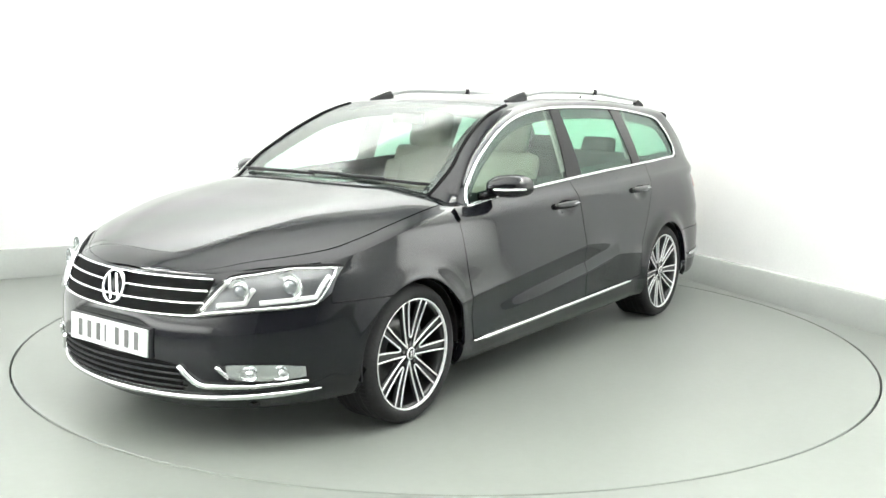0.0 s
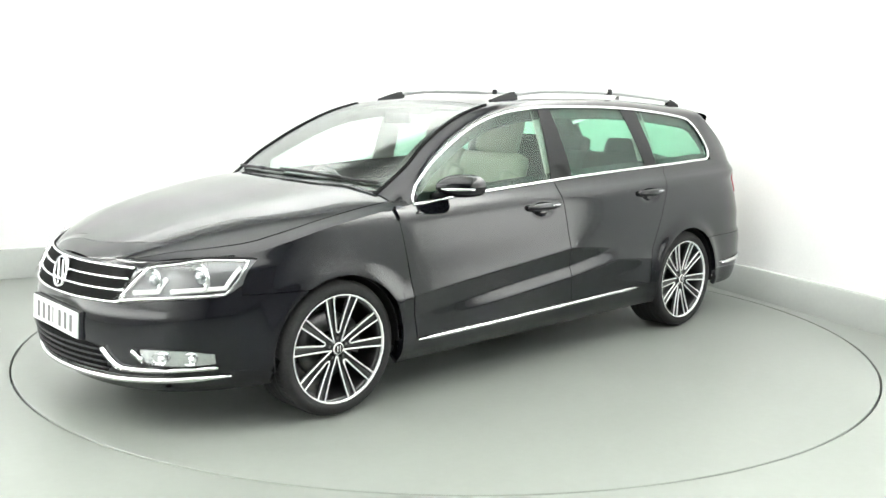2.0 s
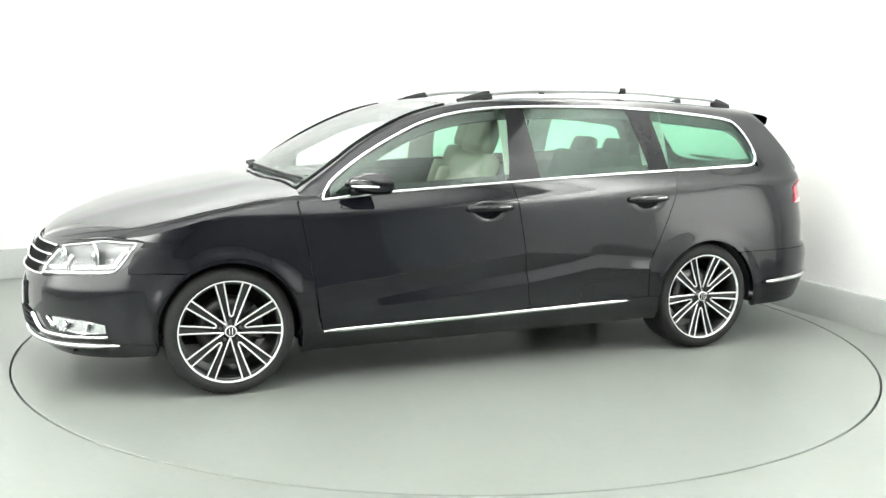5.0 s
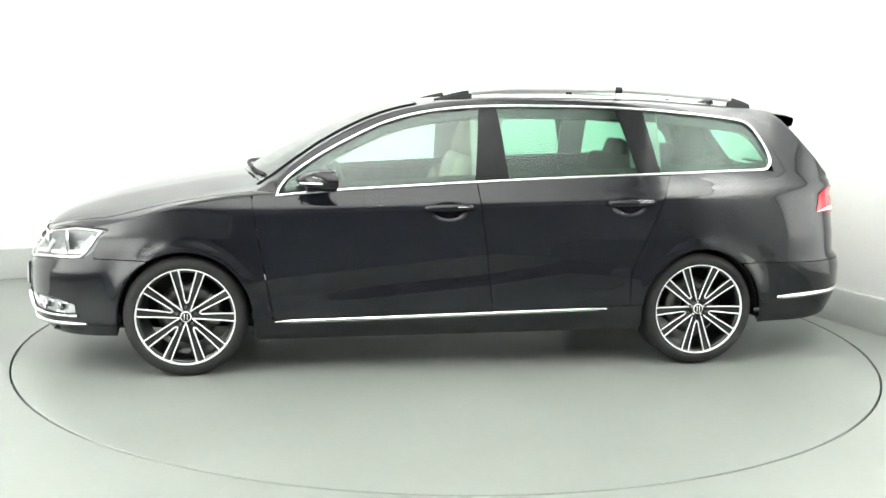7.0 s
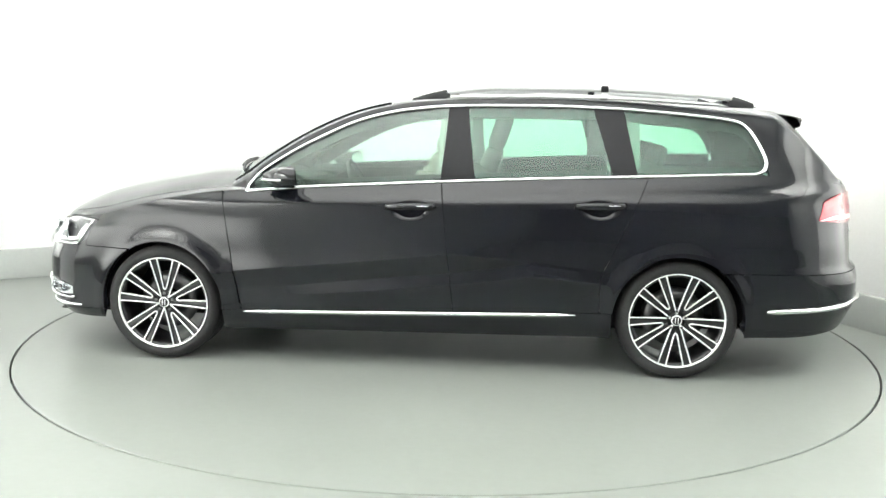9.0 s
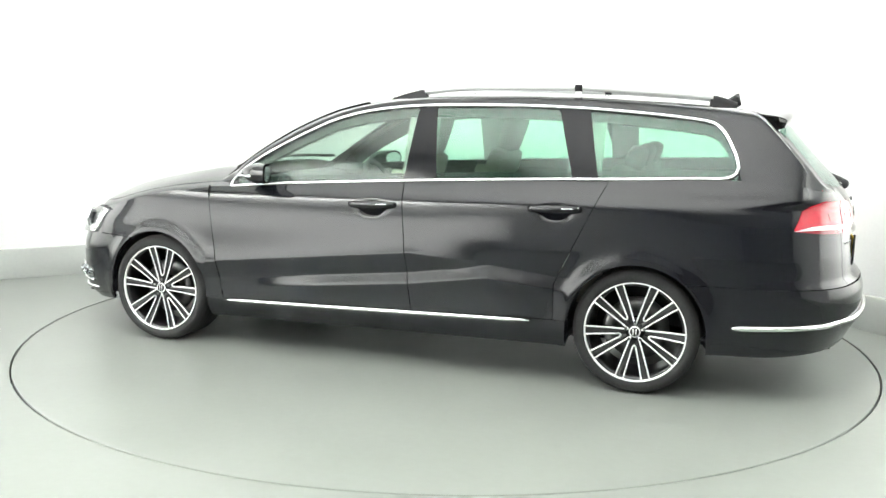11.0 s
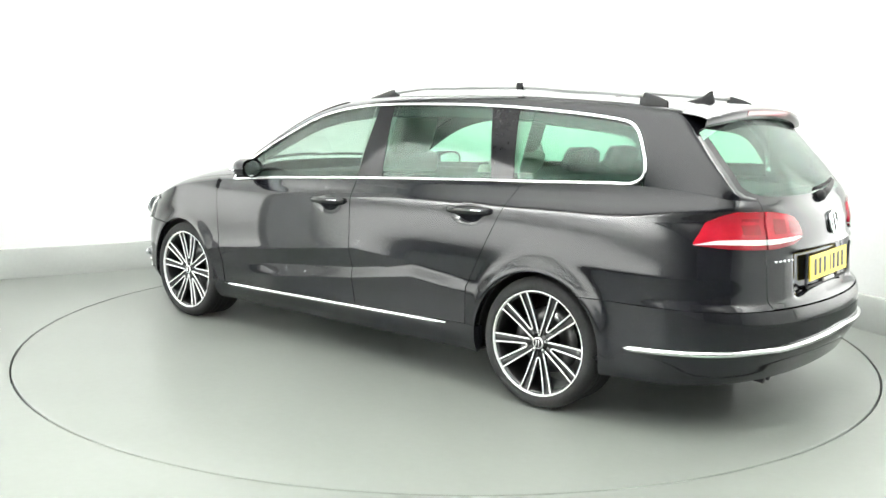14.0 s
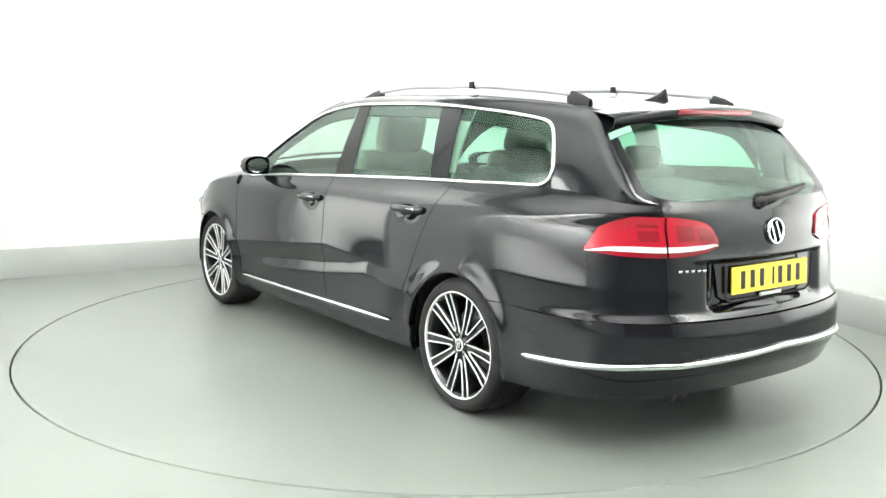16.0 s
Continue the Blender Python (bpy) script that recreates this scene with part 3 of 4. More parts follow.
            return part(name, b, mat, parent)
        window(lambda f: .86, lambda f: -.118 - .035 * f, 30, name="front_door_window")
        window(lambda f: .90, lambda f: .86 - .001 * f, 6, name="mirror_corner", mat=GLOSS)
        window(lambda f: -.118 - .035 * f, lambda f: -.300 + .05 * f, 6, inset=.003, name="centre_pillar", mat=GLOSS)
        window(lambda f: -.300 + .05 * f, lambda f: -1.01 + .105 * f, 22, name="rear_door_window", mat=PRIVACY)
        window(lambda f: -1.01 + .105 * f, lambda f: -1.135 + .075 * f, 6, inset=.003, name="rear_pillar", mat=GLOSS)
        window(lambda f: -1.135 + .075 * f, lambda f: -1.783, 30, name="quarter_window", mat=PRIVACY)
    bm = bmesh.new()
    sheet(bm, top_rows(span(-1.955, .165, 60)), .016)
    part("roof", bm, PAINT, root)
    bm = bmesh.new()
    sheet(bm, top_rows(span(.168, 1.12, 40), .985, 33), .005, thick=True)
    ws = part("windscreen", bm, SCREEN, root)
    for s in (1, -1):
        bm = bmesh.new()
        path = []
        for x in span(.172, 1.02, 30):
            ye, ze = corner(x)[-1]
            path.append((x, s * ye, ze + .001))
        tube(bm, path, .0085, 6)
        part("screen_seal", bm, SEAL, root, "matt black windscreen seal")
        bm = bmesh.new()
        sheet(bm, [[(x, s * f * corner(x)[-1][0], top_z(x, f, *corner(x)[-1]) - .007) for f in span(.925, .985, 5)] for x in span(.172, 1.10, 24)], .002)
        part("screen_edge", bm, SEAL, root)
    # dark band round the windscreen
    bm = bmesh.new()
    sheet(bm, [[(x, f * corner(x)[-1][0], top_z(x, f, *corner(x)[-1]) - .007) for f in span(-.985, .985, 33)] for x in span(.168, .215, 5)], .002)
    part("screen_band", bm, GLOSS, root)
    bm = bmesh.new()
    sheet(bm, top_rows(span(-2.285, -1.985, 26), .93, 31), .005, thick=True)
    rg = part("rear_window", bm, PRIVACY, root)
    for s in (1, -1):
        bm = bmesh.new()
        rows = []
        for x in span(-2.285, -1.985, 22):
            ye, ze = corner(x)[-1]
            rows.append([(x, s * f * ye, top_z(x, f, ye, ze)) for f in span(.932, 1., 6)])
        sheet(bm, rows, .006)
        part("rear_window_edge", bm, GLOSS, root)
    # spoiler
    bm = bmesh.new()
    rows = []
    for y in span(-.578, .578, 45):
        f = abs(y) / .578
        cut = .05 * f ** 3
        zt = top_z(-1.9, y / .57 * .98, *corner(-1.9)[-1])
        prof = [(-1.80, zt + .022), (-1.88, zt + .019), (-1.96 + cut * .5, zt + .012), (-2.026 + cut, zt + .001), (-2.036 + cut, zt - .008), (-2.028 + cut, zt - .044), (-1.98 + cut * .5, zt - .052), (-1.90, zt - .050)]
        rows.append([(x, y, z) for x, z in prof])
    sheet(bm, rows, .004, core=(-1.9, 0, 1.2))
    sp = part("spoiler", bm, PAINT, root)
    bm = bmesh.new()
    zt = top_z(-1.9, 0, *corner(-1.9)[-1])
    bow = lambda y: .05 * (abs(y) / .578) ** 3
    sheet(bm, [[(-2.036 + bow(y), y, zt - .013), (-2.038 + bow(y), y, zt - .017), (-2.033 + bow(y), y, zt - .035), (-2.028 + bow(y), y, zt - .039)] for y in span(-.25, .25, 14)], .006, core=(-1.9, 0, 1.37))
    part("high_brake_light", bm, RED_DARK, root, "long red high brake light")
    # underside and wheel wells
    bm = bmesh.new()
    sheet(bm, [[(x, y, .20 + .02 * (x < -1.7)) for y in span(-.80 if abs(x) < 1.0 else -.62, .80 if abs(x) < 1.0 else .62, 5)] for x in (-2.12, -1.72, -1.71, -1.0, -.99, .99, 1.0, 1.71, 1.72, 2.05)], .01, core=(0, 0, 2))
    part("underbody", bm, PLASTIC, root)
    for s in (1, -1):
        for c in (HUB_X, -HUB_X):
            bm = bmesh.new()
            rows = []
            for i in range(25):
                a = -.14 + (math.pi + .28) * i / 24
                r = ARCH_R + .004
                rows.append([(c + r * math.cos(a), s * y, HUB_Z + r * math.sin(a)) for y in (.866, .80, .55)])
            sheet(bm, rows, .006, core=(c, s * 5, HUB_Z - 3))
            rows = []
            for i in range(25):
                a = -.14 + (math.pi + .28) * i / 24
                rows.append([(c + r * math.cos(a), s * .55, HUB_Z + r * math.sin(a)) for r in (.02, .2, ARCH_R + .01)])
            sheet(bm, rows, .006, core=(c, 0, HUB_Z))
            part("wheel_arch_liner", bm, PLASTIC, root)
    return gate_ob


def handle(door, xa, xb, s):
    """A bow handle over the dished door."""
    zf = lambda x: .848 - .027 * (x - .1) + .012
    flush = lambda x: side(xa, zf(xa)) + (side(xb, zf(xb)) - side(xa, zf(xa))) * (x - xa) / (xb - xa)
    bm = bmesh.new()
    path = []
    for i in range(15):
        t = i / 14
        x = xa + (xb - xa) * t
        path.append((x, s * (flush(x) + .002 + .024 * math.sin(math.pi * t) ** .5), zf(x)))
    tube(bm, path, lambda t: .0125 + .004 * math.sin(math.pi * t), 10, 1.25, up=(0, 0, 1))
    part("handle", bm, PAINT, door)
    bm = bmesh.new()
    tube(bm, [(x, s * (flush(x) + .038), zf(x) + .004) for x in span(xa + (xb - xa) * .60, xa + (xb - xa) * .88, 8)], .0020, 6)
    part("handle_strip", bm, CHROME, door, "thin chrome strip")


def wheel(root, x, y, s):
    """Tyre, rim, ten twin spokes with bright edges, cap, brake disc."""
    w = new("wheel")
    w.parent = root
    w.matrix_basis = pose(x, s * y, HUB_Z, 0, 0, 0 if s > 0 else 180)
    # local y points outward
    bm = bmesh.new()
    R = HUB_Z
    prof = [(.243, .0), (.252, .008), (.268, .012), (.285, .008), (.298, -.006), (.305, -.022), (R, -.040), (R, -.205), (.305, -.222), (.290, -.240), (.262, -.246), (.243, -.235)]
    lathe(bm, prof, count=72)
    part("tyre", bm, RUBBER, w)
    bm = bmesh.new()
    for a in (-.062, -.098, -.147, -.183):
        lathe(bm, [(R + .0008, a + .004), (R + .0008, a - .004), (R - .004, a - .004), (R - .004, a + .004)], count=72)
    for i in range(90):
        a = 2 * math.pi * i / 90
        m = Matrix.Rotation(a, 4, "Y")
        box(bm, (-.0016, -.058, R - .004), (.0016, -.026, R + .0009), m)
        box(bm, (-.0016, -.22, R - .004), (.0016, -.19, R + .0009), m)
    part("tread", bm, PLASTIC, w, smooth=False)
    bm = bmesh.new()
    lathe(bm, [(.2465, .004), (.2475, .0), (.2455, -.008), (.240, -.012), (.238, -.010), (.2395, .001), (.242, .005)], count=80)
    part("rim_lip", bm, ALLOY, w, "bright machined rim edge")
    bm = bmesh.new()
    lathe(bm, [(.237, -.006), (.226, -.02), (.222, -.06), (.215, -.2), (.235, -.225), (.243, -.225), (.243, -.01)], count=64)
    part("rim", bm, DARK_ALLOY, w, "black rim barrel")
    # spokes: dark bodies with two bright edges, in pairs that meet in a U near the hub
    ph = 3.5 if x > 0 else 36.0
    for k in range(10):
        a = math.radians(ph + 36 * k + (2.5 if k % 2 == 0 else -2.5))
        m = Matrix.Rotation(-a, 4, "Y")
        bm = bmesh.new()
        rows = []
        for i in range(9):
            t = i / 8
            r = .045 + .192 * t
            half = .0115 + .0085 * t
            y0 = -.022 + .016 * t ** 2
            rows.append([m @ Vector((r, yy, zz)) for yy, zz in ((y0 - .022, -half), (y0 - .003, -half), (y0 - .007, 0), (y0 - .003, half), (y0 - .022, half))])
        sheet(bm, rows, 0, core=(0, -1, 0))
        part("spoke", bm, DARK_ALLOY, w)
        bm = bmesh.new()
        pocket = 1 if k % 2 == 0 else -1
        for e in (-1, 1):
            start = .083 if e == pocket else .030
            path = []
            for i in range(9):
                t = i / 8
                r = start + (.237 - start) * t
                f = (r - .045) / .192
                half = .0115 + .0085 * f
                path.append(m @ Vector((r, -.0225 + .016 * f * f + .0015, e * half)))
            tube(bm, path, .0041, 6, 1, up=(0, 1, 0))
        part("spoke_edge", bm, ALLOY, w, "bright machined spoke edges")
    for k in range(0, 10, 2):
        a0 = math.radians(ph + 36 * k + 2.5)
        a1 = math.radians(ph + 36 * (k + 1) - 2.5)
        p0 = Matrix.Rotation(-a0, 4, "Y") @ Vector((.083, -.0205, .0122))
        p1 = Matrix.Rotation(-a1, 4, "Y") @ Vector((.083, -.0205, -.0122))
        am = (a0 + a1) / 2
        dip = Vector((math.cos(am) * .058, -.0205, math.sin(am) * .058))
        bm = bmesh.new()
        path = []
        for i in range(11):
            t = i / 10
            path.append(p0 * (1 - t) ** 2 + dip * 2 * t * (1 - t) + p1 * t * t)
        tube(bm, path, .0041, 6, 1, up=(0, 1, 0))
        part("spoke_bridge", bm, ALLOY, w)
    bm = bmesh.new()
    lathe(bm, [(.001, -.012), (.026, -.013), (.031, -.017), (.033, -.03), (.060, -.034), (.062, -.06), (.001, -.06)], count=36, closed=False)
    part("hub", bm, DARK_ALLOY, w)
    bm = bmesh.new()
    lathe(bm, [(.001, -.009), (.024, -.0095), (.028, -.012), (.028, -.02), (.001, -.02)], count=32, closed=False)
    cap = part("hub_cap", bm, ALLOY, w, "bright round hub cap")
    bm = bmesh.new()
    lathe(bm, [(.001, -.0078), (.021, -.0080), (.0225, -.0092), (.0225, -.011), (.001, -.011)], count=32, closed=False)
    part("badge_ground", bm, DARK_ALLOY, cap, "small black badge disc")
    for k in (-1, 1):
        bm = bmesh.new()
        tube(bm, [(k * .007, -.0075, -.015), (k * .007, -.0075, 0), (k * .007, -.0075, .015)], .0022, 6, 1, up=(0, 1, 0))
        part("badge_bar", bm, ALLOY, cap)
    for i in range(5):
        a = 2 * math.pi * i / 5 + .3
        bm = bmesh.new()
        bmesh.ops.create_cone(bm, cap_ends=True, segments=8, radius1=.008, radius2=.007, depth=.02,
                              matrix=Matrix.Translation((.047 * math.cos(a), -.026, .047 * math.sin(a))) @ Matrix.Rotation(math.pi / 2, 4, "X"))
        part("wheel_bolt", bm, STEEL, w, smooth=False)
    bm = bmesh.new()
    lathe(bm, [(.06, -.105), (.155, -.105), (.155, -.13), (.06, -.13)], count=48)
    part("brake_disc", bm, STEEL, w)
    bm = bmesh.new()
    rows = [[(r * math.cos(a), yy, r * math.sin(a)) for r, yy in ((.105, -.075), (.11, -.068), (.16, -.068), (.166, -.08), (.166, -.15))] for a in span(2.4 if x > 0 else -.5, 3.5 if x > 0 else .5, 10)]
    sheet(bm, rows, .02, core=(0, -1, 0))
    part("brake_caliper", bm, STEEL, w)
    return w


def head_lamp(root, s):
    lamp = new("headlamp")
    lamp.parent = root
    low = [(.447, .556), (.55, .571), (.68, .584), (.772, .594), (.800, .64)]
    up = [(.447, .575), (.478, .655), (.512, .703), (.60, .722), (.70, .742), (.785, .741), (.800, .735)]
    front_patch("lamp_bed", (low, up), LAMP_BED, lamp, .003, 26, 9, thick=.006, sgn=s)
    fl, fu = curve(low), curve(up)
    bm = bmesh.new()
    tube(bm, along_front(span(.453, .775, 24), lambda y: fl(y) + .008, .012, s), .0075, 6)
    part("lower_chrome", bm, CHROME, lamp, "chrome lower lamp edge")
    bm = bmesh.new()
    tube(bm, along_front(span(.456, .52, 10), lambda y: .575 + (y - .456) / .064 * .12, .010, s), .011, 6)
    part("inner_chrome", bm, CHROME, lamp)
    # projectors
    for y, z, r in ((.565, .655, .030), (.705, .672, .037)):
        x = front(y, z)
        d = Vector((1, s * .28, 0)).normalized()
        turn = Vector((0, 1, 0)).rotation_difference(d).to_matrix().to_4x4()
        bm = bmesh.new()
        lathe(bm, [(r * 1.62, .014), (r * 1.70, .004), (r * 1.4, .0), (r * 1.0, -.004), (r * .8, .002)], count=28, closed=False)
        bmesh.ops.transform(bm, matrix=Matrix.Translation((x + .010, s * y, z)) @ turn, verts=bm.verts[:])
        part("reflector", bm, REFLECTOR, lamp)
        bm = bmesh.new()
        lathe(bm, [(.001, .024), (r * .45, .021), (r * .75, .012), (r * .86, .0)], count=24, closed=False)
        bmesh.ops.transform(bm, matrix=Matrix.Translation((x + .006, s * y, z)) @ turn, verts=bm.verts[:])
        part("projector_lens", bm, PROJECTOR, lamp)
    # bright outer edge of the housing
    bm = bmesh.new()
    tube(bm, along_front(span(.500, .792, 24), lambda y: fu(y) - .007, .011, s), .0045, 6)
    part("upper_chrome", bm, CHROME, lamp)
    bm = bmesh.new()
    tube(bm, [(front(y, z) + .012, s * y, z) for y, z in ((.776, .600), (.786, .625), (.793, .660), (.795, .700), (.792, .728))], .0065, 6)
    part("outer_chrome", bm, CHROME, lamp)
    # light strips in an L below each projector
    for ys, z0, tall in (((.51, .598), .600, .045), ((.640, .775), .612, .075)):
        bm = bmesh.new()
        path = along_front(span(ys[0], ys[1], 10), lambda y: z0 + .012 * (y - ys[0]) / .1, .014, s)
        y2 = ys[1]
        path += [(front(y2 + .012 * k / 4, z0 + .02 + tall * k / 4) + .014, s * (y2 + .012 * k / 4), z0 + .02 + tall * k / 4) for k in range(1, 5)]
        tube(bm, path, .0105, 8)
        part("light_strip", bm, LED_WHITE, lamp, "white daytime light strip")
    front_patch("lamp_cover", (low, up), LENS_CLEAR, lamp, .030, 26, 9, thick=.024, sgn=s)
    bm = bmesh.new()
    tube(bm, along_front(span(.45, .80, 24), lambda y: fu(y) + .004, .006, s), .005, 6)
    part("lamp_gap", bm, PLASTIC, lamp)


def fog_lamp(root, s):
    fog = new("fog_lamp")
    fog.parent = root
    low = [(.555, .325), (.60, .312), (.70, .308), (.765, .318)]
    up = [(.555, .372), (.60, .374), (.70, .372), (.765, .358)]
    front_patch("lamp_bed", (low, up), REFLECTOR, fog, .004, 14, 5, thick=.006, sgn=s)
    for y in (.628, .712):
        bm = bmesh.new()
        z = .338
        lathe(bm, [(.027, .012), (.024, .002), (.016, -.002), (.009, .003), (.001, .005)], count=24, closed=False)
        d = Vector((1, s * .4, 0)).normalized()
        bmesh.ops.transform(bm, matrix=Matrix.Translation((front(y, z) + .008, s * y, z)) @ Vector((0, 1, 0)).rotation_difference(d).to_matrix().to_4x4() @ Matrix.Diagonal((1.45, 1, .92, 1)), verts=bm.verts[:])
        part("reflector", bm, REFLECTOR, fog)
    front_patch("lamp_cover", (low, up), LENS_CLEAR, fog, .020, 14, 5, thick=.014, sgn=s)
    bm = bmesh.new()
    tube(bm, along_front(span(.525, .565, 5), lambda y: .366 - (y - .525) / .04 * .045, .008, s), .009, 6)
    part("edge_trim", bm, CHROME, fog)


def tail_lamp(root, s):
    lamp = new("tail_lamp")
    lamp.parent = root
    low = curve([(.335, .850), (.40, .826), (.556, .812), (.70, .818), (.792, .832)])
    up = curve([(.335, .870), (.372, .935), (.45, .957), (.556, .968), (.66, .968), (.73, .945), (.792, .838)])

    def piece(name, ya, yb, za, zb, mat, off, n=12, m=5, label=""):
        bm = bmesh.new()
        rows = []
        for y in span(ya, yb, n):
            col = []
            for k in range(m):
                f = za + (zb - za) * k / (m - 1)
                z = low(y) + (up(y) - low(y)) * f
                col.append((rear(y, z) - off, s * y, z))
            rows.append(col)
        sheet(bm, rows, off + .004)
        return part(name, bm, mat, lamp, label)
    for ya, yb in ((.338, .553), (.562, .790)):
        piece("red_lens", ya, yb, .0, .13, RED_DARK, .008)
        piece("clear_band", ya, yb, .13, .27, LED_WHITE, .009, label="pale clear band")
        piece("red_lens", ya, yb, .27, 1.0, RED, .010)
        n = 2
        for i in range(n):
            yc = ya + (yb - ya) * (i + .6) / (n + .4)
            if yc > .70:
                continue
            piece("lamp_cell", yc - .035, yc + .035, .40, .82, RED_DARK, .0115, 5, 4)


def emblem(root, x, z, r, tilt, s):
    """A plain chrome roundel."""
    e = new("emblem")
    e.parent = root
    turn = Matrix.Translation((x, 0, z)) @ Matrix.Rotation(math.radians(tilt), 4, "Y") @ Matrix.Rotation(-math.pi / 2 * s, 4, "Z")
    for name, prof, mat in (("ring", [(r, .004), (r * .97, .010), (r * .86, .010), (r * .83, .004), (r * .86, -.008), (r * .97, -.008)], CHROME),):
        bm = bmesh.new()
        lathe(bm, prof, count=48)
        bmesh.ops.transform(bm, matrix=turn, verts=bm.verts[:])
        part(name, bm, mat, e)
    bm = bmesh.new()
    lathe(bm, [(.0005, .003), (r * .84, .002), (r * .84, -.008), (.0005, -.008)], count=40, closed=False)
    bmesh.ops.transform(bm, matrix=turn, verts=bm.verts[:])
    part("disc", bm, GLOSS, e)
    for a, w in ((20, -.34), (20, .34)):
        bm = bmesh.new()
        box(bm, (-r * .09, -.002, -r * .80), (r * .09, .008, r * .80), turn @ Matrix.Translation((w * r, 0, 0)) @ Matrix.Rotation(math.radians(a), 4, "Y"), .002)
        part("bar", bm, CHROME, e, smooth=False)


def number_plate(root, x, y0, z, wide, tall, tilt, s, ground, ink, name="number_plate"):
    p = new(name)
    p.parent = root
    turn = Matrix.Translation((x, y0, z)) @ Matrix.Rotation(math.radians(tilt), 4, "Y")
    bm = bmesh.new()
    box(bm, (-.004, -wide / 2, -tall / 2), (.004, wide / 2, tall / 2), turn, .003)
    part("plate", bm, ground, p, "yellow plate" if ground is YELLOW else "white plate", smooth=False)
    y = -.215
    for i in range(7):
        if i == 4:
            y += .03
        w = .05 if i != 3 else .02
        bm = bmesh.new()
        box(bm, (-.0055, y + w * .22, -.036), (.0055, y + w * .78, .036), turn, .001)
        part("bar", bm, ink, p, smooth=False)
        y += w + .0135
    return p


def front_details(root):
    # grille: black sheet as shaded depth, four bright bars each side of the roundel
    grille = new("grille")
    grille.parent = root
    top = [(-.47, .69), (-.44, .694), (0, .690), (.44, .694), (.47, .69)]
    bottom = [(-.455, .556), (-.40, .552), (0, .548), (.40, .552), (.455, .556)]
    front_patch("grille_shade", (bottom, top), GAP_SHADE, grille, .002, 41, 5, thick=.004)
    ft, fb = curve(top), curve(bottom)
    for k in range(4):
        bm = bmesh.new()
        f = (.985, .68, .36, .03)[k]
        tube(bm, along_front(span(-.455, .455, 41), lambda y: fb(y) + (ft(y) - fb(y)) * f, .010), .0062, 8, .9)
        part("grille_bar", bm, CHROME, grille, "bright chrome grille bar")
    emblem(root, front(0, .628) + .012, .628, .072, -14, 1)
    number_plate(root, front(.25, .44) + .014, 0, .435, .52, .111, -3, 1, PLATE_WHITE, INK_GREY)
    bm = bmesh.new()
    box(bm, (front(.26, .44) - .03, -.268, .374), (front(.25, .44) + .009, .268, .496), None, .006)
    part("plate_bed", bm, PLASTIC, root)
    # lower intake
    intake = new("lower_intake")
    intake.parent = root
    top = [(-.385, .357), (-.3, .372), (0, .376), (.3, .372), (.385, .357)]
    bottom = [(-.47, .262), (-.385, .256), (0, .250), (.385, .256), (.47, .262)]
    # Near-black sheet on the bumper's face, standing for the opening's shade.
    front_patch("intake_shade", (bottom, top), GAP_SHADE, intake, .003, 31, 5, thick=.004)
    for z in (.272, .298, .324, .35):
        bm = bmesh.new()
        half = .40 if z < .33 else .375
        tube(bm, along_front(span(-half, half, 31), lambda y: z, .006), .006, 6, .6)
        part("intake_slat", bm, PLASTIC, intake)
    bm = bmesh.new()
    lipz = curve([(0, .228), (.4, .232), (.6, .243), (.79, .262)])
    tube(bm, along_front(span(-.79, .79, 61), lambda y: lipz(abs(y)), .008), lambda t: .0125 * min(1, .4 + 12 * t, .4 + 12 * (1 - t)), 8)
    part("lip_trim", bm, CHROME, root, "chrome strip along the bumper lip")
    for s in (1, -1):
        bm = bmesh.new()
        zf = curve([(.385, .360), (.42, .318), (.455, .290), (.48, .284), (.60, .286), (.77, .300)])
        tube(bm, along_front(span(.385, .77, 30), zf, .008, s), lambda t: .013 * (1 - .45 * t), 8)
        part("fog_trim", bm, CHROME, root, "chrome fog lamp surround")
        head_lamp(root, s)
        fog_lamp(root, s)


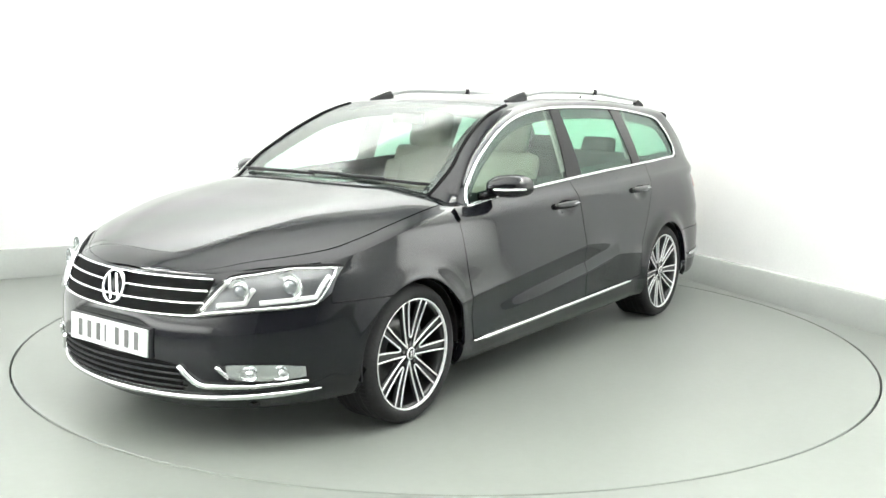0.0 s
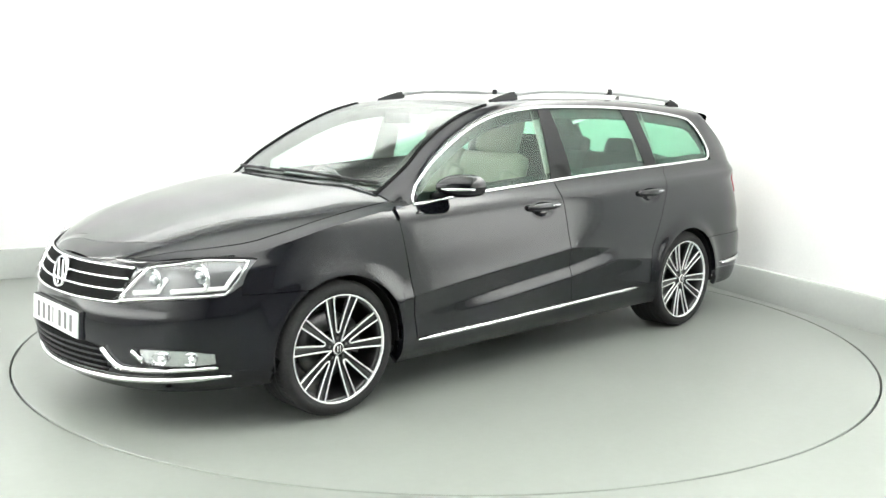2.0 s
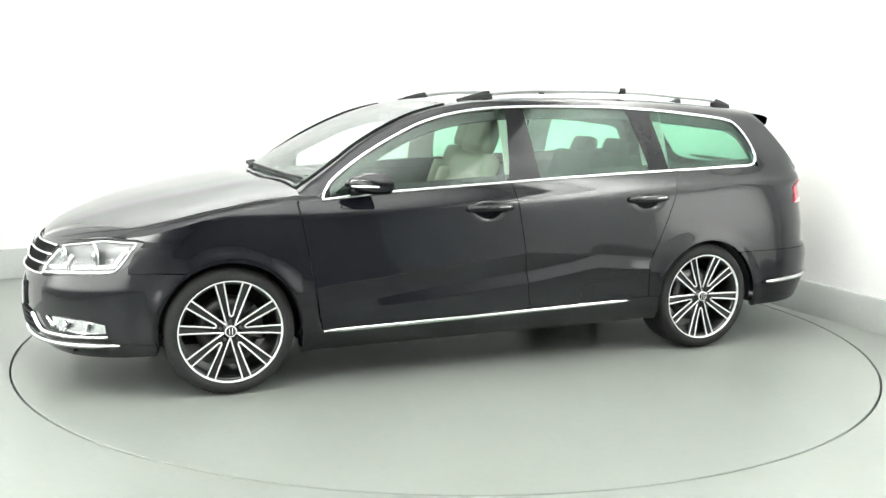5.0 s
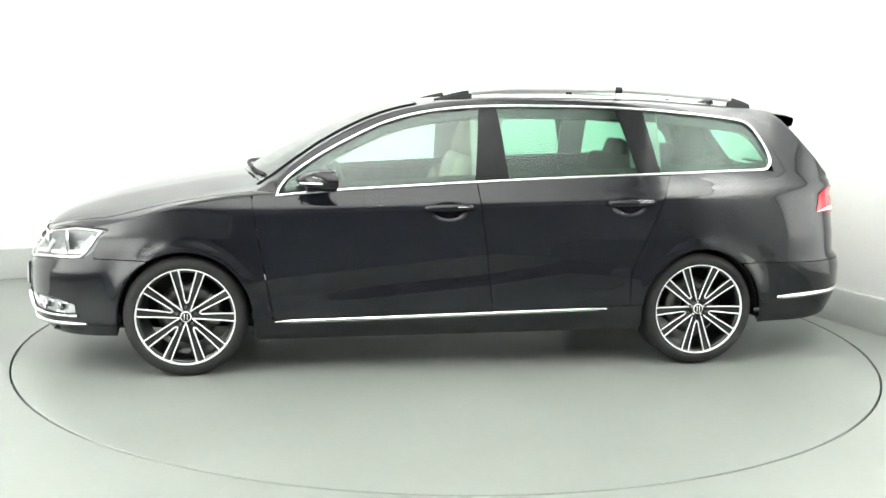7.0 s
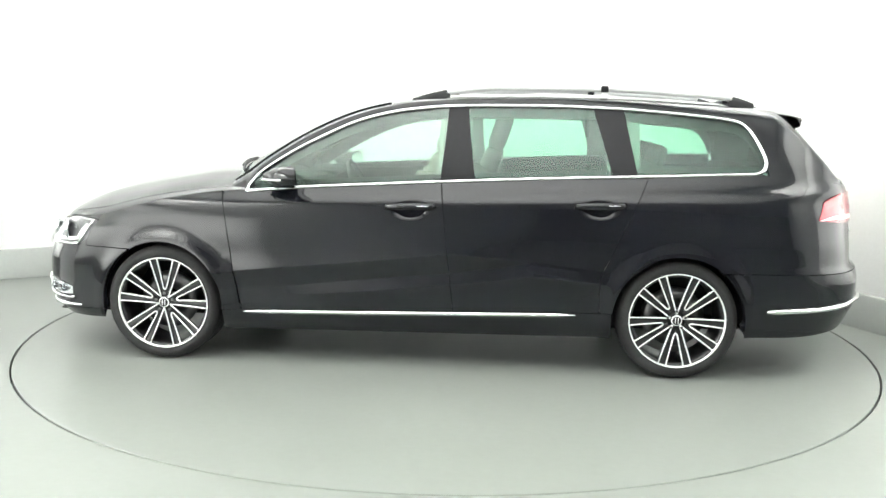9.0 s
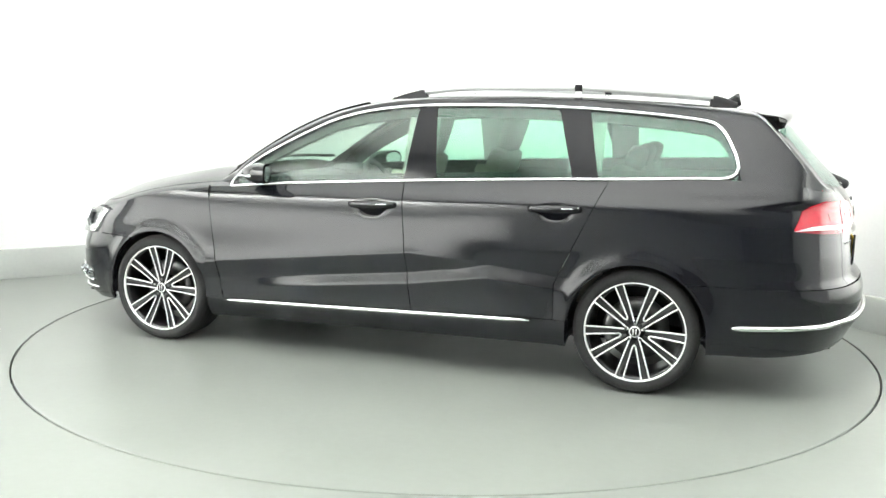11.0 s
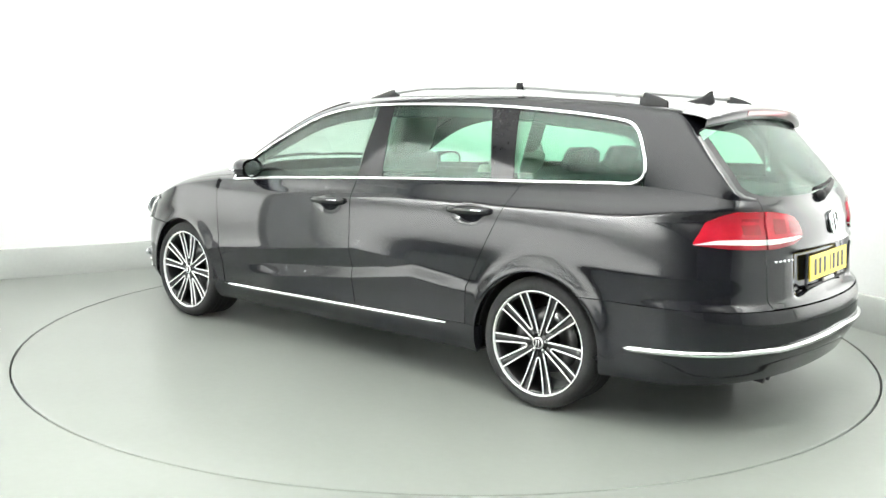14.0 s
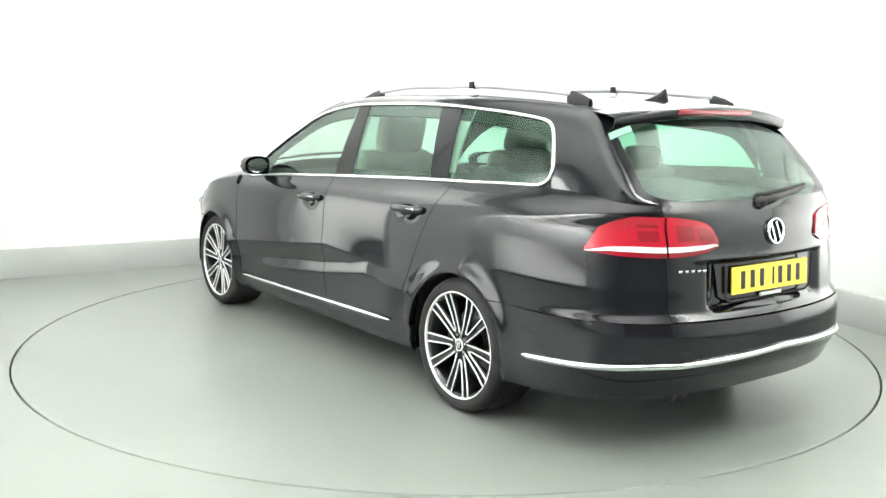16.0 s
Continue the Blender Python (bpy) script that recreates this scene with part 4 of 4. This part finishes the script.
def rear_details(root, gate_ob):
    for s in (1, -1):
        tail_lamp(root, s)
    emblem(root, rear(0, .892) - .003, .892, .055, 8, -1)
    number_plate(root, rear(0, .705) + .018, 0, .705, .52, .111, 4, -1, YELLOW, INK)
    bm = bmesh.new()
    x = rear(0, .67) + .022
    tube(bm, [(x, y, z) for y, z in ((-.30, .775), (-.29, .640), (-.26, .622), (.26, .622), (.29, .640), (.30, .775))], .006, 6)
    part("plate_surround", bm, PLASTIC, root)
    bm = bmesh.new()
    box(bm, (x - .012, -.07, .628), (x - .002, .07, .642), None, .002)
    part("plate_caption", bm, PLATE_WHITE, root, "small pale caption strip")
    bm = bmesh.new()
    for y in (.505, .478, .452, .425, .40):
        box(bm, (rear(y, .757) - .003, y - .009, .752), (rear(y, .757) + .004, y + .009, .762), None, .001)
    part("badge", bm, CHROME, root, "small chrome badge bars")
    bm = bmesh.new()
    left = [(x, side(x, .372 + .05 * (-x - 1.80)) + .006, .372 + .05 * (-x - 1.80)) for x in span(-1.80, -2.23, 24)]
    mid = [(rear(y, .398 + .03 * (1 - abs(y) / .6)) - .007, y, .398 + .03 * (1 - abs(y) / .6)) for y in span(.55, -.55, 40)]
    path = left + mid + [(p[0], -p[1], p[2]) for p in reversed(left)]
    tube(bm, path, lambda t: .013 * min(1, .4 + 30 * t, .4 + 30 * (1 - t)), 8)
    part("rear_bumper_trim", bm, CHROME, root, "chrome strip round the rear bumper")
    for y in (.47, .41):
        bm = bmesh.new()
        tube(bm, [(-2.05, y, .256), (-2.18, y, .250), (-2.265, y, .244)], .024, 14)
        part("exhaust_pipe", bm, PLASTIC, root)
    # rear wiper
    w = new("rear_wiper")
    w.parent = root
    bm = bmesh.new()
    on_glass = lambda y, z: -2.272 + .085 * (y / .56) ** 2 + .92 * (z - 1.02) - .012
    tube(bm, [(on_glass(y, z) - d, y, z) for y, z, d in ((.03, 1.012, .022), (-.10, 1.024, .016), (-.25, 1.036, .010), (-.40, 1.048, .006))], lambda t: .017 - .009 * t, 8)
    part("arm", bm, PLASTIC, w)
    bm = bmesh.new()
    tube(bm, [(on_glass(.02 - .46 * k, 1.036 + .02 * k), .02 - .46 * k, 1.036 + .02 * k) for k in span(0, 1, 10)], .007, 6)
    part("blade", bm, RUBBER, w)
    bm = bmesh.new()
    bmesh.ops.create_uvsphere(bm, u_segments=14, v_segments=8, radius=.026, matrix=Matrix.Translation((on_glass(.03, 1.008) - .008, .03, 1.008)))
    part("cap", bm, PLASTIC, w)


def mirror(root, s):
    """A rounded housing with a bright strip on a short arm."""
    m = new("door_mirror")
    m.parent = root
    bm = bmesh.new()
    rows = []
    for i in range(13):
        t = i / 12
        x = .775 - .150 * t
        grow = math.sin(min(1, .12 + t * 1.25) * math.pi / 2) ** .6
        col = []
        for k in range(21):
            a = 2 * math.pi * k / 20
            c, d = math.cos(a), math.sin(a)
            yy = .905 + .095 * grow * math.copysign(abs(c) ** .8, c)
            zz = .998 + (.058 if d > 0 else .052) * grow * math.copysign(abs(d) ** .8, d)
            col.append((x - .028 * c, s * yy, zz))
        rows.append(col)
    sheet(bm, rows, 0, core=(.70, s * .905, 1.0))
    bm.faces.new([v for v in bm.verts[:20]])
    part("housing", bm, PAINT, m)
    bm = bmesh.new()
    rows = [[(.622 - .026 * math.cos(a) * r, s * (.905 + .078 * r * math.cos(a)), .999 + .043 * r * math.sin(a)) for a in span(0, 2 * math.pi, 21)] for r in (0.01, .5, 1)]
    sheet(bm, rows, 0, core=(.9, s * .905, 1.0))
    part("mirror_glass", bm, REFLECTOR, m)
    bm = bmesh.new()
    tube(bm, [(.772 + .010 * math.sin(f * math.pi) - .10 * max(0, f - .7) / .3, s * (.835 + .165 * f), .990) for f in span(.05, 1, 12)], .0065, 6, 1)
    part("bright_strip", bm, CHROME, m, "bright strip across the housing")
    bm = bmesh.new()
    tube(bm, [(.745, s * .77, .940), (.735, s * .81, .950), (.72, s * .86, .965)], .026, 10, .8)
    part("arm", bm, GLOSS, m)


def roof_rail(root, s):
    rail = new("roof_rail")
    rail.parent = root
    yr = lambda x: s * (.50 - .015 * abs(x + .8))
    zr = curve([(-1.76, 1.405), (-1.70, 1.428), (-1.60, 1.450), (-1.33, 1.468), (-.96, 1.485), (-.41, 1.481), (-.13, 1.456), (.02, 1.420), (.06, 1.405)])
    bm = bmesh.new()
    tube(bm, [(x, yr(x), zr(x)) for x in span(-.125, -1.64, 50)], .0135, 8, 1.5)
    part("bar", bm, SATIN, rail, "polished aluminium bar")
    for xa, xb in ((.065, -.14), (-1.625, -1.755)):
        bm = bmesh.new()
        rows = []
        for x in span(xa, xb, 10):
            base = min(edge_z(x), center_z(x)) + .002
            h = max(zr(x) + .010 - base, .012)
            rows.append([(x, yr(x) + s * d * .8, base + h * f) for d, f in ((.016, 0), (.014, .5), (.009, .92), (0, 1), (-.009, .92), (-.014, .5), (-.016, 0))])
        sheet(bm, rows, .003, core=(sum((xa, xb)) / 2, yr(xa), 1.3))
        part("end_foot", bm, PLASTIC, rail, "black plastic foot")
    bm = bmesh.new()
    box(bm, (-.990, -.018, zr(-.97) - .022), (-.950, .018, zr(-.97) + .013), Matrix.Translation((0, yr(-.97), 0)), .005)
    part("clamp", bm, PLASTIC, rail, "black plastic clamp")
    bm = bmesh.new()
    box(bm, (-.985, -.014, edge_z(-.97) - .01), (-.955, .014, zr(-.97) - .020), Matrix.Translation((0, yr(-.97), 0)), .004)
    part("middle_foot", bm, SATIN, rail, "polished aluminium foot")


def wipers(root):
    def on_screen(x, y):
        ye, ze = corner(x)[-1]
        return top_z(x, y / ye, ye, ze)
    for y0, y1 in ((.64, -.02), (.02, -.62)):
        w = new("windscreen_wiper")
        w.parent = root
        path = []
        for y in span(y0, y1, 14):
            x = 1.09 - .20 * (abs(y) / .8) ** 2 - .02 * (y0 - y)
            path.append((x, y, on_screen(x, y) + .014))
        bm = bmesh.new()
        tube(bm, path, .008, 6)
        part("blade", bm, RUBBER, w)
        bm = bmesh.new()
        tube(bm, [(p[0] + .008, p[1], p[2] + .004) for p in path[4:]], .008, 6)
        part("arm", bm, PLASTIC, w)


def interior(root):
    def cushion(bm, lo, hi, m, b=.04):
        box(bm, lo, hi, m, b)
    for s in (1, -1):
        seat = new("front_seat")
        seat.parent = root
        base = Matrix.Translation((.33 if s > 0 else .07, s * .37, .48))
        bm = bmesh.new()
        box(bm, (-.26, -.25, -.10), (.27, .25, .06), base @ Matrix.Rotation(-.12, 4, "Y"), .05)
        part("cushion", bm, LEATHER, seat)
        lean = base @ Matrix.Translation((-.25, 0, .05)) @ Matrix.Rotation(-.32, 4, "Y")
        bm = bmesh.new()
        box(bm, (-.06, -.235, 0), (.06, .235, .62), lean, .05)
        part("backrest", bm, LEATHER, seat)
        for k in (1, -1):
            bm = bmesh.new()
            box(bm, (-.03, k * .20 - .045, .05), (.11, k * .20 + .045, .50), lean, .035)
            part("side_bolster", bm, LEATHER, seat)
        bm = bmesh.new()
        box(bm, (-.05, -.145, .61), (.06, .145, .85), lean, .05)
        part("headrest", bm, LEATHER, seat)
        bm = bmesh.new()
        for k in (1, -1):
            tube(bm, [lean @ Vector((0, k * .06, .58)), lean @ Vector((0, k * .06, .70))], .007, 8)
        part("headrest_post", bm, STEEL, seat)
    bench = new("rear_bench")
    bench.parent = root
    bm = bmesh.new()
    box(bm, (-1.15, -.66, .38), (-.62, .66, .55), None, .05)
    part("cushion", bm, LEATHER, bench)
    lean = Matrix.Translation((-1.05, 0, .52)) @ Matrix.Rotation(-.34, 4, "Y")
    for y0, y1 in ((-.66, -.16), (-.15, .15), (.16, .66)):
        bm = bmesh.new()
        box(bm, (-.07, y0, 0), (.07, y1, .60), lean, .04)
        part("backrest", bm, DARK_CLOTH, bench)
    for y in (-.40, 0, .40):
        bm = bmesh.new()
        box(bm, (-.05, y - .12, .57), (.04, y + .12, .71), lean, .045)
        part("headrest", bm, DARK_CLOTH, bench)
    dash = new("dashboard")
    dash.parent = root
    bm = bmesh.new()
    rows = []
    for y in span(-.70, .70, 17):
        b = .10 * (abs(y) / .7) ** 2
        rows.append([(x - b, y, z) for x, z in ((1.02, .93), (.90, .955), (.76, .955), (.68, .93), (.655, .86), (.68, .72), (.74, .55))])
    sheet(bm, rows, .02, core=(1.1, 0, .6))
    part("dash_top", bm, CABIN, dash)
    bm = bmesh.new()
    box(bm, (.62, -.52, .93), (.80, -.24, .985), None, .03)
    part("instrument_hood", bm, CABIN, dash)
    bm = bmesh.new()
    box(bm, (-.1, -.11, .30), (.72, .11, .62), None, .04)
    part("centre_console", bm, CABIN, dash)
    wheel_ob = new("steering_wheel")
    wheel_ob.parent = root
    turn = Matrix.Translation((.50, -.37, .84)) @ Matrix.Rotation(-1.15, 4, "Y")
    bm = bmesh.new()
    tube(bm, [turn @ Vector((.185 * math.cos(a), .185 * math.sin(a), 0)) for a in [2 * math.pi * i / 32 for i in range(32)]], .016, 8, 1, True, up=turn.to_3x3() @ Vector((0, 0, 1)))
    part("ring", bm, CABIN, wheel_ob)
    bm = bmesh.new()
    box(bm, (-.07, -.08, -.03), (.06, .08, .02), turn, .02)
    for a in (0, math.pi, -math.pi / 2 + math.pi):
        box(bm, (.04, -.02, -.012), (.18, .02, .006), turn @ Matrix.Rotation(a + math.pi / 2, 4, "Z"), .005)
    part("spokes", bm, CABIN, wheel_ob)
    # tub, headliner, door cards, load cover
    bm = bmesh.new()
    sheet(bm, [[(x, y, .30) for y in span(-.78, .78, 5)] for x in (-.98, .9)], .02, core=(0, 0, 3))
    part("cabin_floor", bm, CABIN, root)
    bm = bmesh.new()
    sheet(bm, [[(x, y, .60) for y in span(-.52, .52, 5)] for x in (-2.2, -1.0)], .02, core=(0, 0, 3))
    part("load_floor", bm, CABIN, root)
    bm = bmesh.new()
    sheet(bm, [[(x, y, 1.00 + .02 * (x > -1.5)) for y in span(-.62, .62, 5)] for x in (-2.05, -1.6, -1.32)], .012, core=(0, 0, 0))
    part("load_cover", bm, CABIN, root)
    bm = bmesh.new()
    sheet(bm, top_rows(span(-1.93, .20, 30), .99, 15, -.035), 0, core=(0, 0, 3))
    part("headliner", bm, LINER, root, "pale cloth headliner")
    for s in (1, -1):
        bm = bmesh.new()
        sheet(bm, [[(x, s * (side(x, z) - .075), z) for z in span(.34, .955 - .027 * (x - .3), 10)] for x in span(-.98, .88, 24)], .01, core=(0, s * 3, .6))
        part("door_card", bm, CABIN, root)
        bm = bmesh.new()
        sheet(bm, [[(x, s * (side(x, z) - .10), z) for z in span(.66, 1.0, 8)] for x in span(-2.10, -1.0, 16)], .01, core=(-1.5, s * 3, .6))
        part("load_side", bm, CABIN, root)
        # thick dark inner frames round the glass
        for name, lo, hi in (("upper_frame", lambda x: max(win_top(x) - .062, belt(x)), lambda x: win_top(x) + .02), ("lower_frame", lambda x: belt(x) - .03, lambda x: min(belt(x) + .040, win_top(x)))):
            bm = bmesh.new()
            rows = []
            for x in span(.86, -1.775, 60):
                rows.append([(x, s * (cabin_side(x, z) - .022), z) for z in span(lo(x), hi(x), 4)])
            sheet(bm, rows, .018, core=(0, 0, 1.2), thick=True)
            part(name, bm, CABIN, root)
        for x in (-.19, -1.06):
            bm = bmesh.new()
            rows = []
            for f in span(0, 1, 8):
                z = belt(x) + (side_top(x) - belt(x)) * f
                rows.append([(x + d, s * (cabin_side(x, z) - .030), z) for d in (-.085, 0, .085)])
            sheet(bm, rows, .01, core=(x, s * 3, 1.1))
            part("pillar_trim", bm, LINER, root)
        bm = bmesh.new()
        rows = []
        for x in span(-2.02, -1.80, 10):
            rows.append([(x, s * (cabin_side(x, z) - .03), z) for z in span(belt(x), side_top(x), 6)])
        sheet(bm, rows, .01, core=(-1.9, s * 3, 1.1))
        part("pillar_trim", bm, CABIN, root)
    bm = bmesh.new()
    box(bm, (.30, -.11, 1.275), (.325, .11, 1.335), None, .01)
    part("inner_mirror", bm, CABIN, root)


def antenna(root):
    a = new("roof_antenna")
    a.parent = root
    bm = bmesh.new()
    rows = []
    for x, h, w in ((-1.62, .004, .012), (-1.66, .018, .03), (-1.70, .035, .03), (-1.735, .062, .018), (-1.75, .066, .012), (-1.765, .010, .012)):
        z = center_z(x) - .004
        rows.append([(x, -w, z), (x, -w * .6, z + h * .6), (x, 0, z + h), (x, w * .6, z + h * .6), (x, w, z)])
    sheet(bm, rows, .002, core=(-1.7, 0, 1.3))
    part("fin", bm, GLOSS, a)


def car():
    root = new("estate_car")
    tagged(root, "black metallic estate car with chrome trim parked on the turntable", "car")
    gate_ob = body_shell(root)
    front_details(root)
    rear_details(root, gate_ob)
    for s in (1, -1):
        mirror(root, s)
        roof_rail(root, s)
        for x in (HUB_X, -HUB_X):
            wheel(root, x, .868, s)
    wipers(root)
    antenna(root)
    interior(root)
    return root


studio()
TURN = turntable()
softboxes()
CAR = car()


# ---- what moves ----
def motions():
    """The turntable starts, then turns evenly, and carries the car."""
    turns = [(0.0, 234.22), (0.5, 232.53), (1.0, 229.84), (1.5, 226.52), (2.0, 223.03), (2.5, 219.53), (3.0, 216.02), (3.5, 212.58), (4.0, 209.11), (5.25, 200.72), (6.5, 192.25), (7.0, 188.75), (7.5, 185.42), (8.0, 182.04), (8.5, 178.76), (9.0, 175.5), (10.25, 166.8), (11.5, 157.93), (12.0, 154.43), (12.5, 151.03), (13.0, 147.6), (13.5, 144.18), (14.0, 140.7), (14.5, 137.24), (15.0, 133.8), (15.5, 130.35), (16.0, 126.87)]
    car_rows, disc_rows = [], []
    for t, a in turns:
        c, s = math.cos(radians(a)), math.sin(radians(a))
        car_rows.append((t, pose(c * OFF[0] - s * OFF[1], s * OFF[0] + c * OFF[1], 0, 0, 0, a)))
        disc_rows.append((t, pose(0, 0, 0, 0, 0, a)))
    walk(CAR, car_rows)
    walk(TURN, disc_rows)


OFF = (.0986, .0099)
motions()
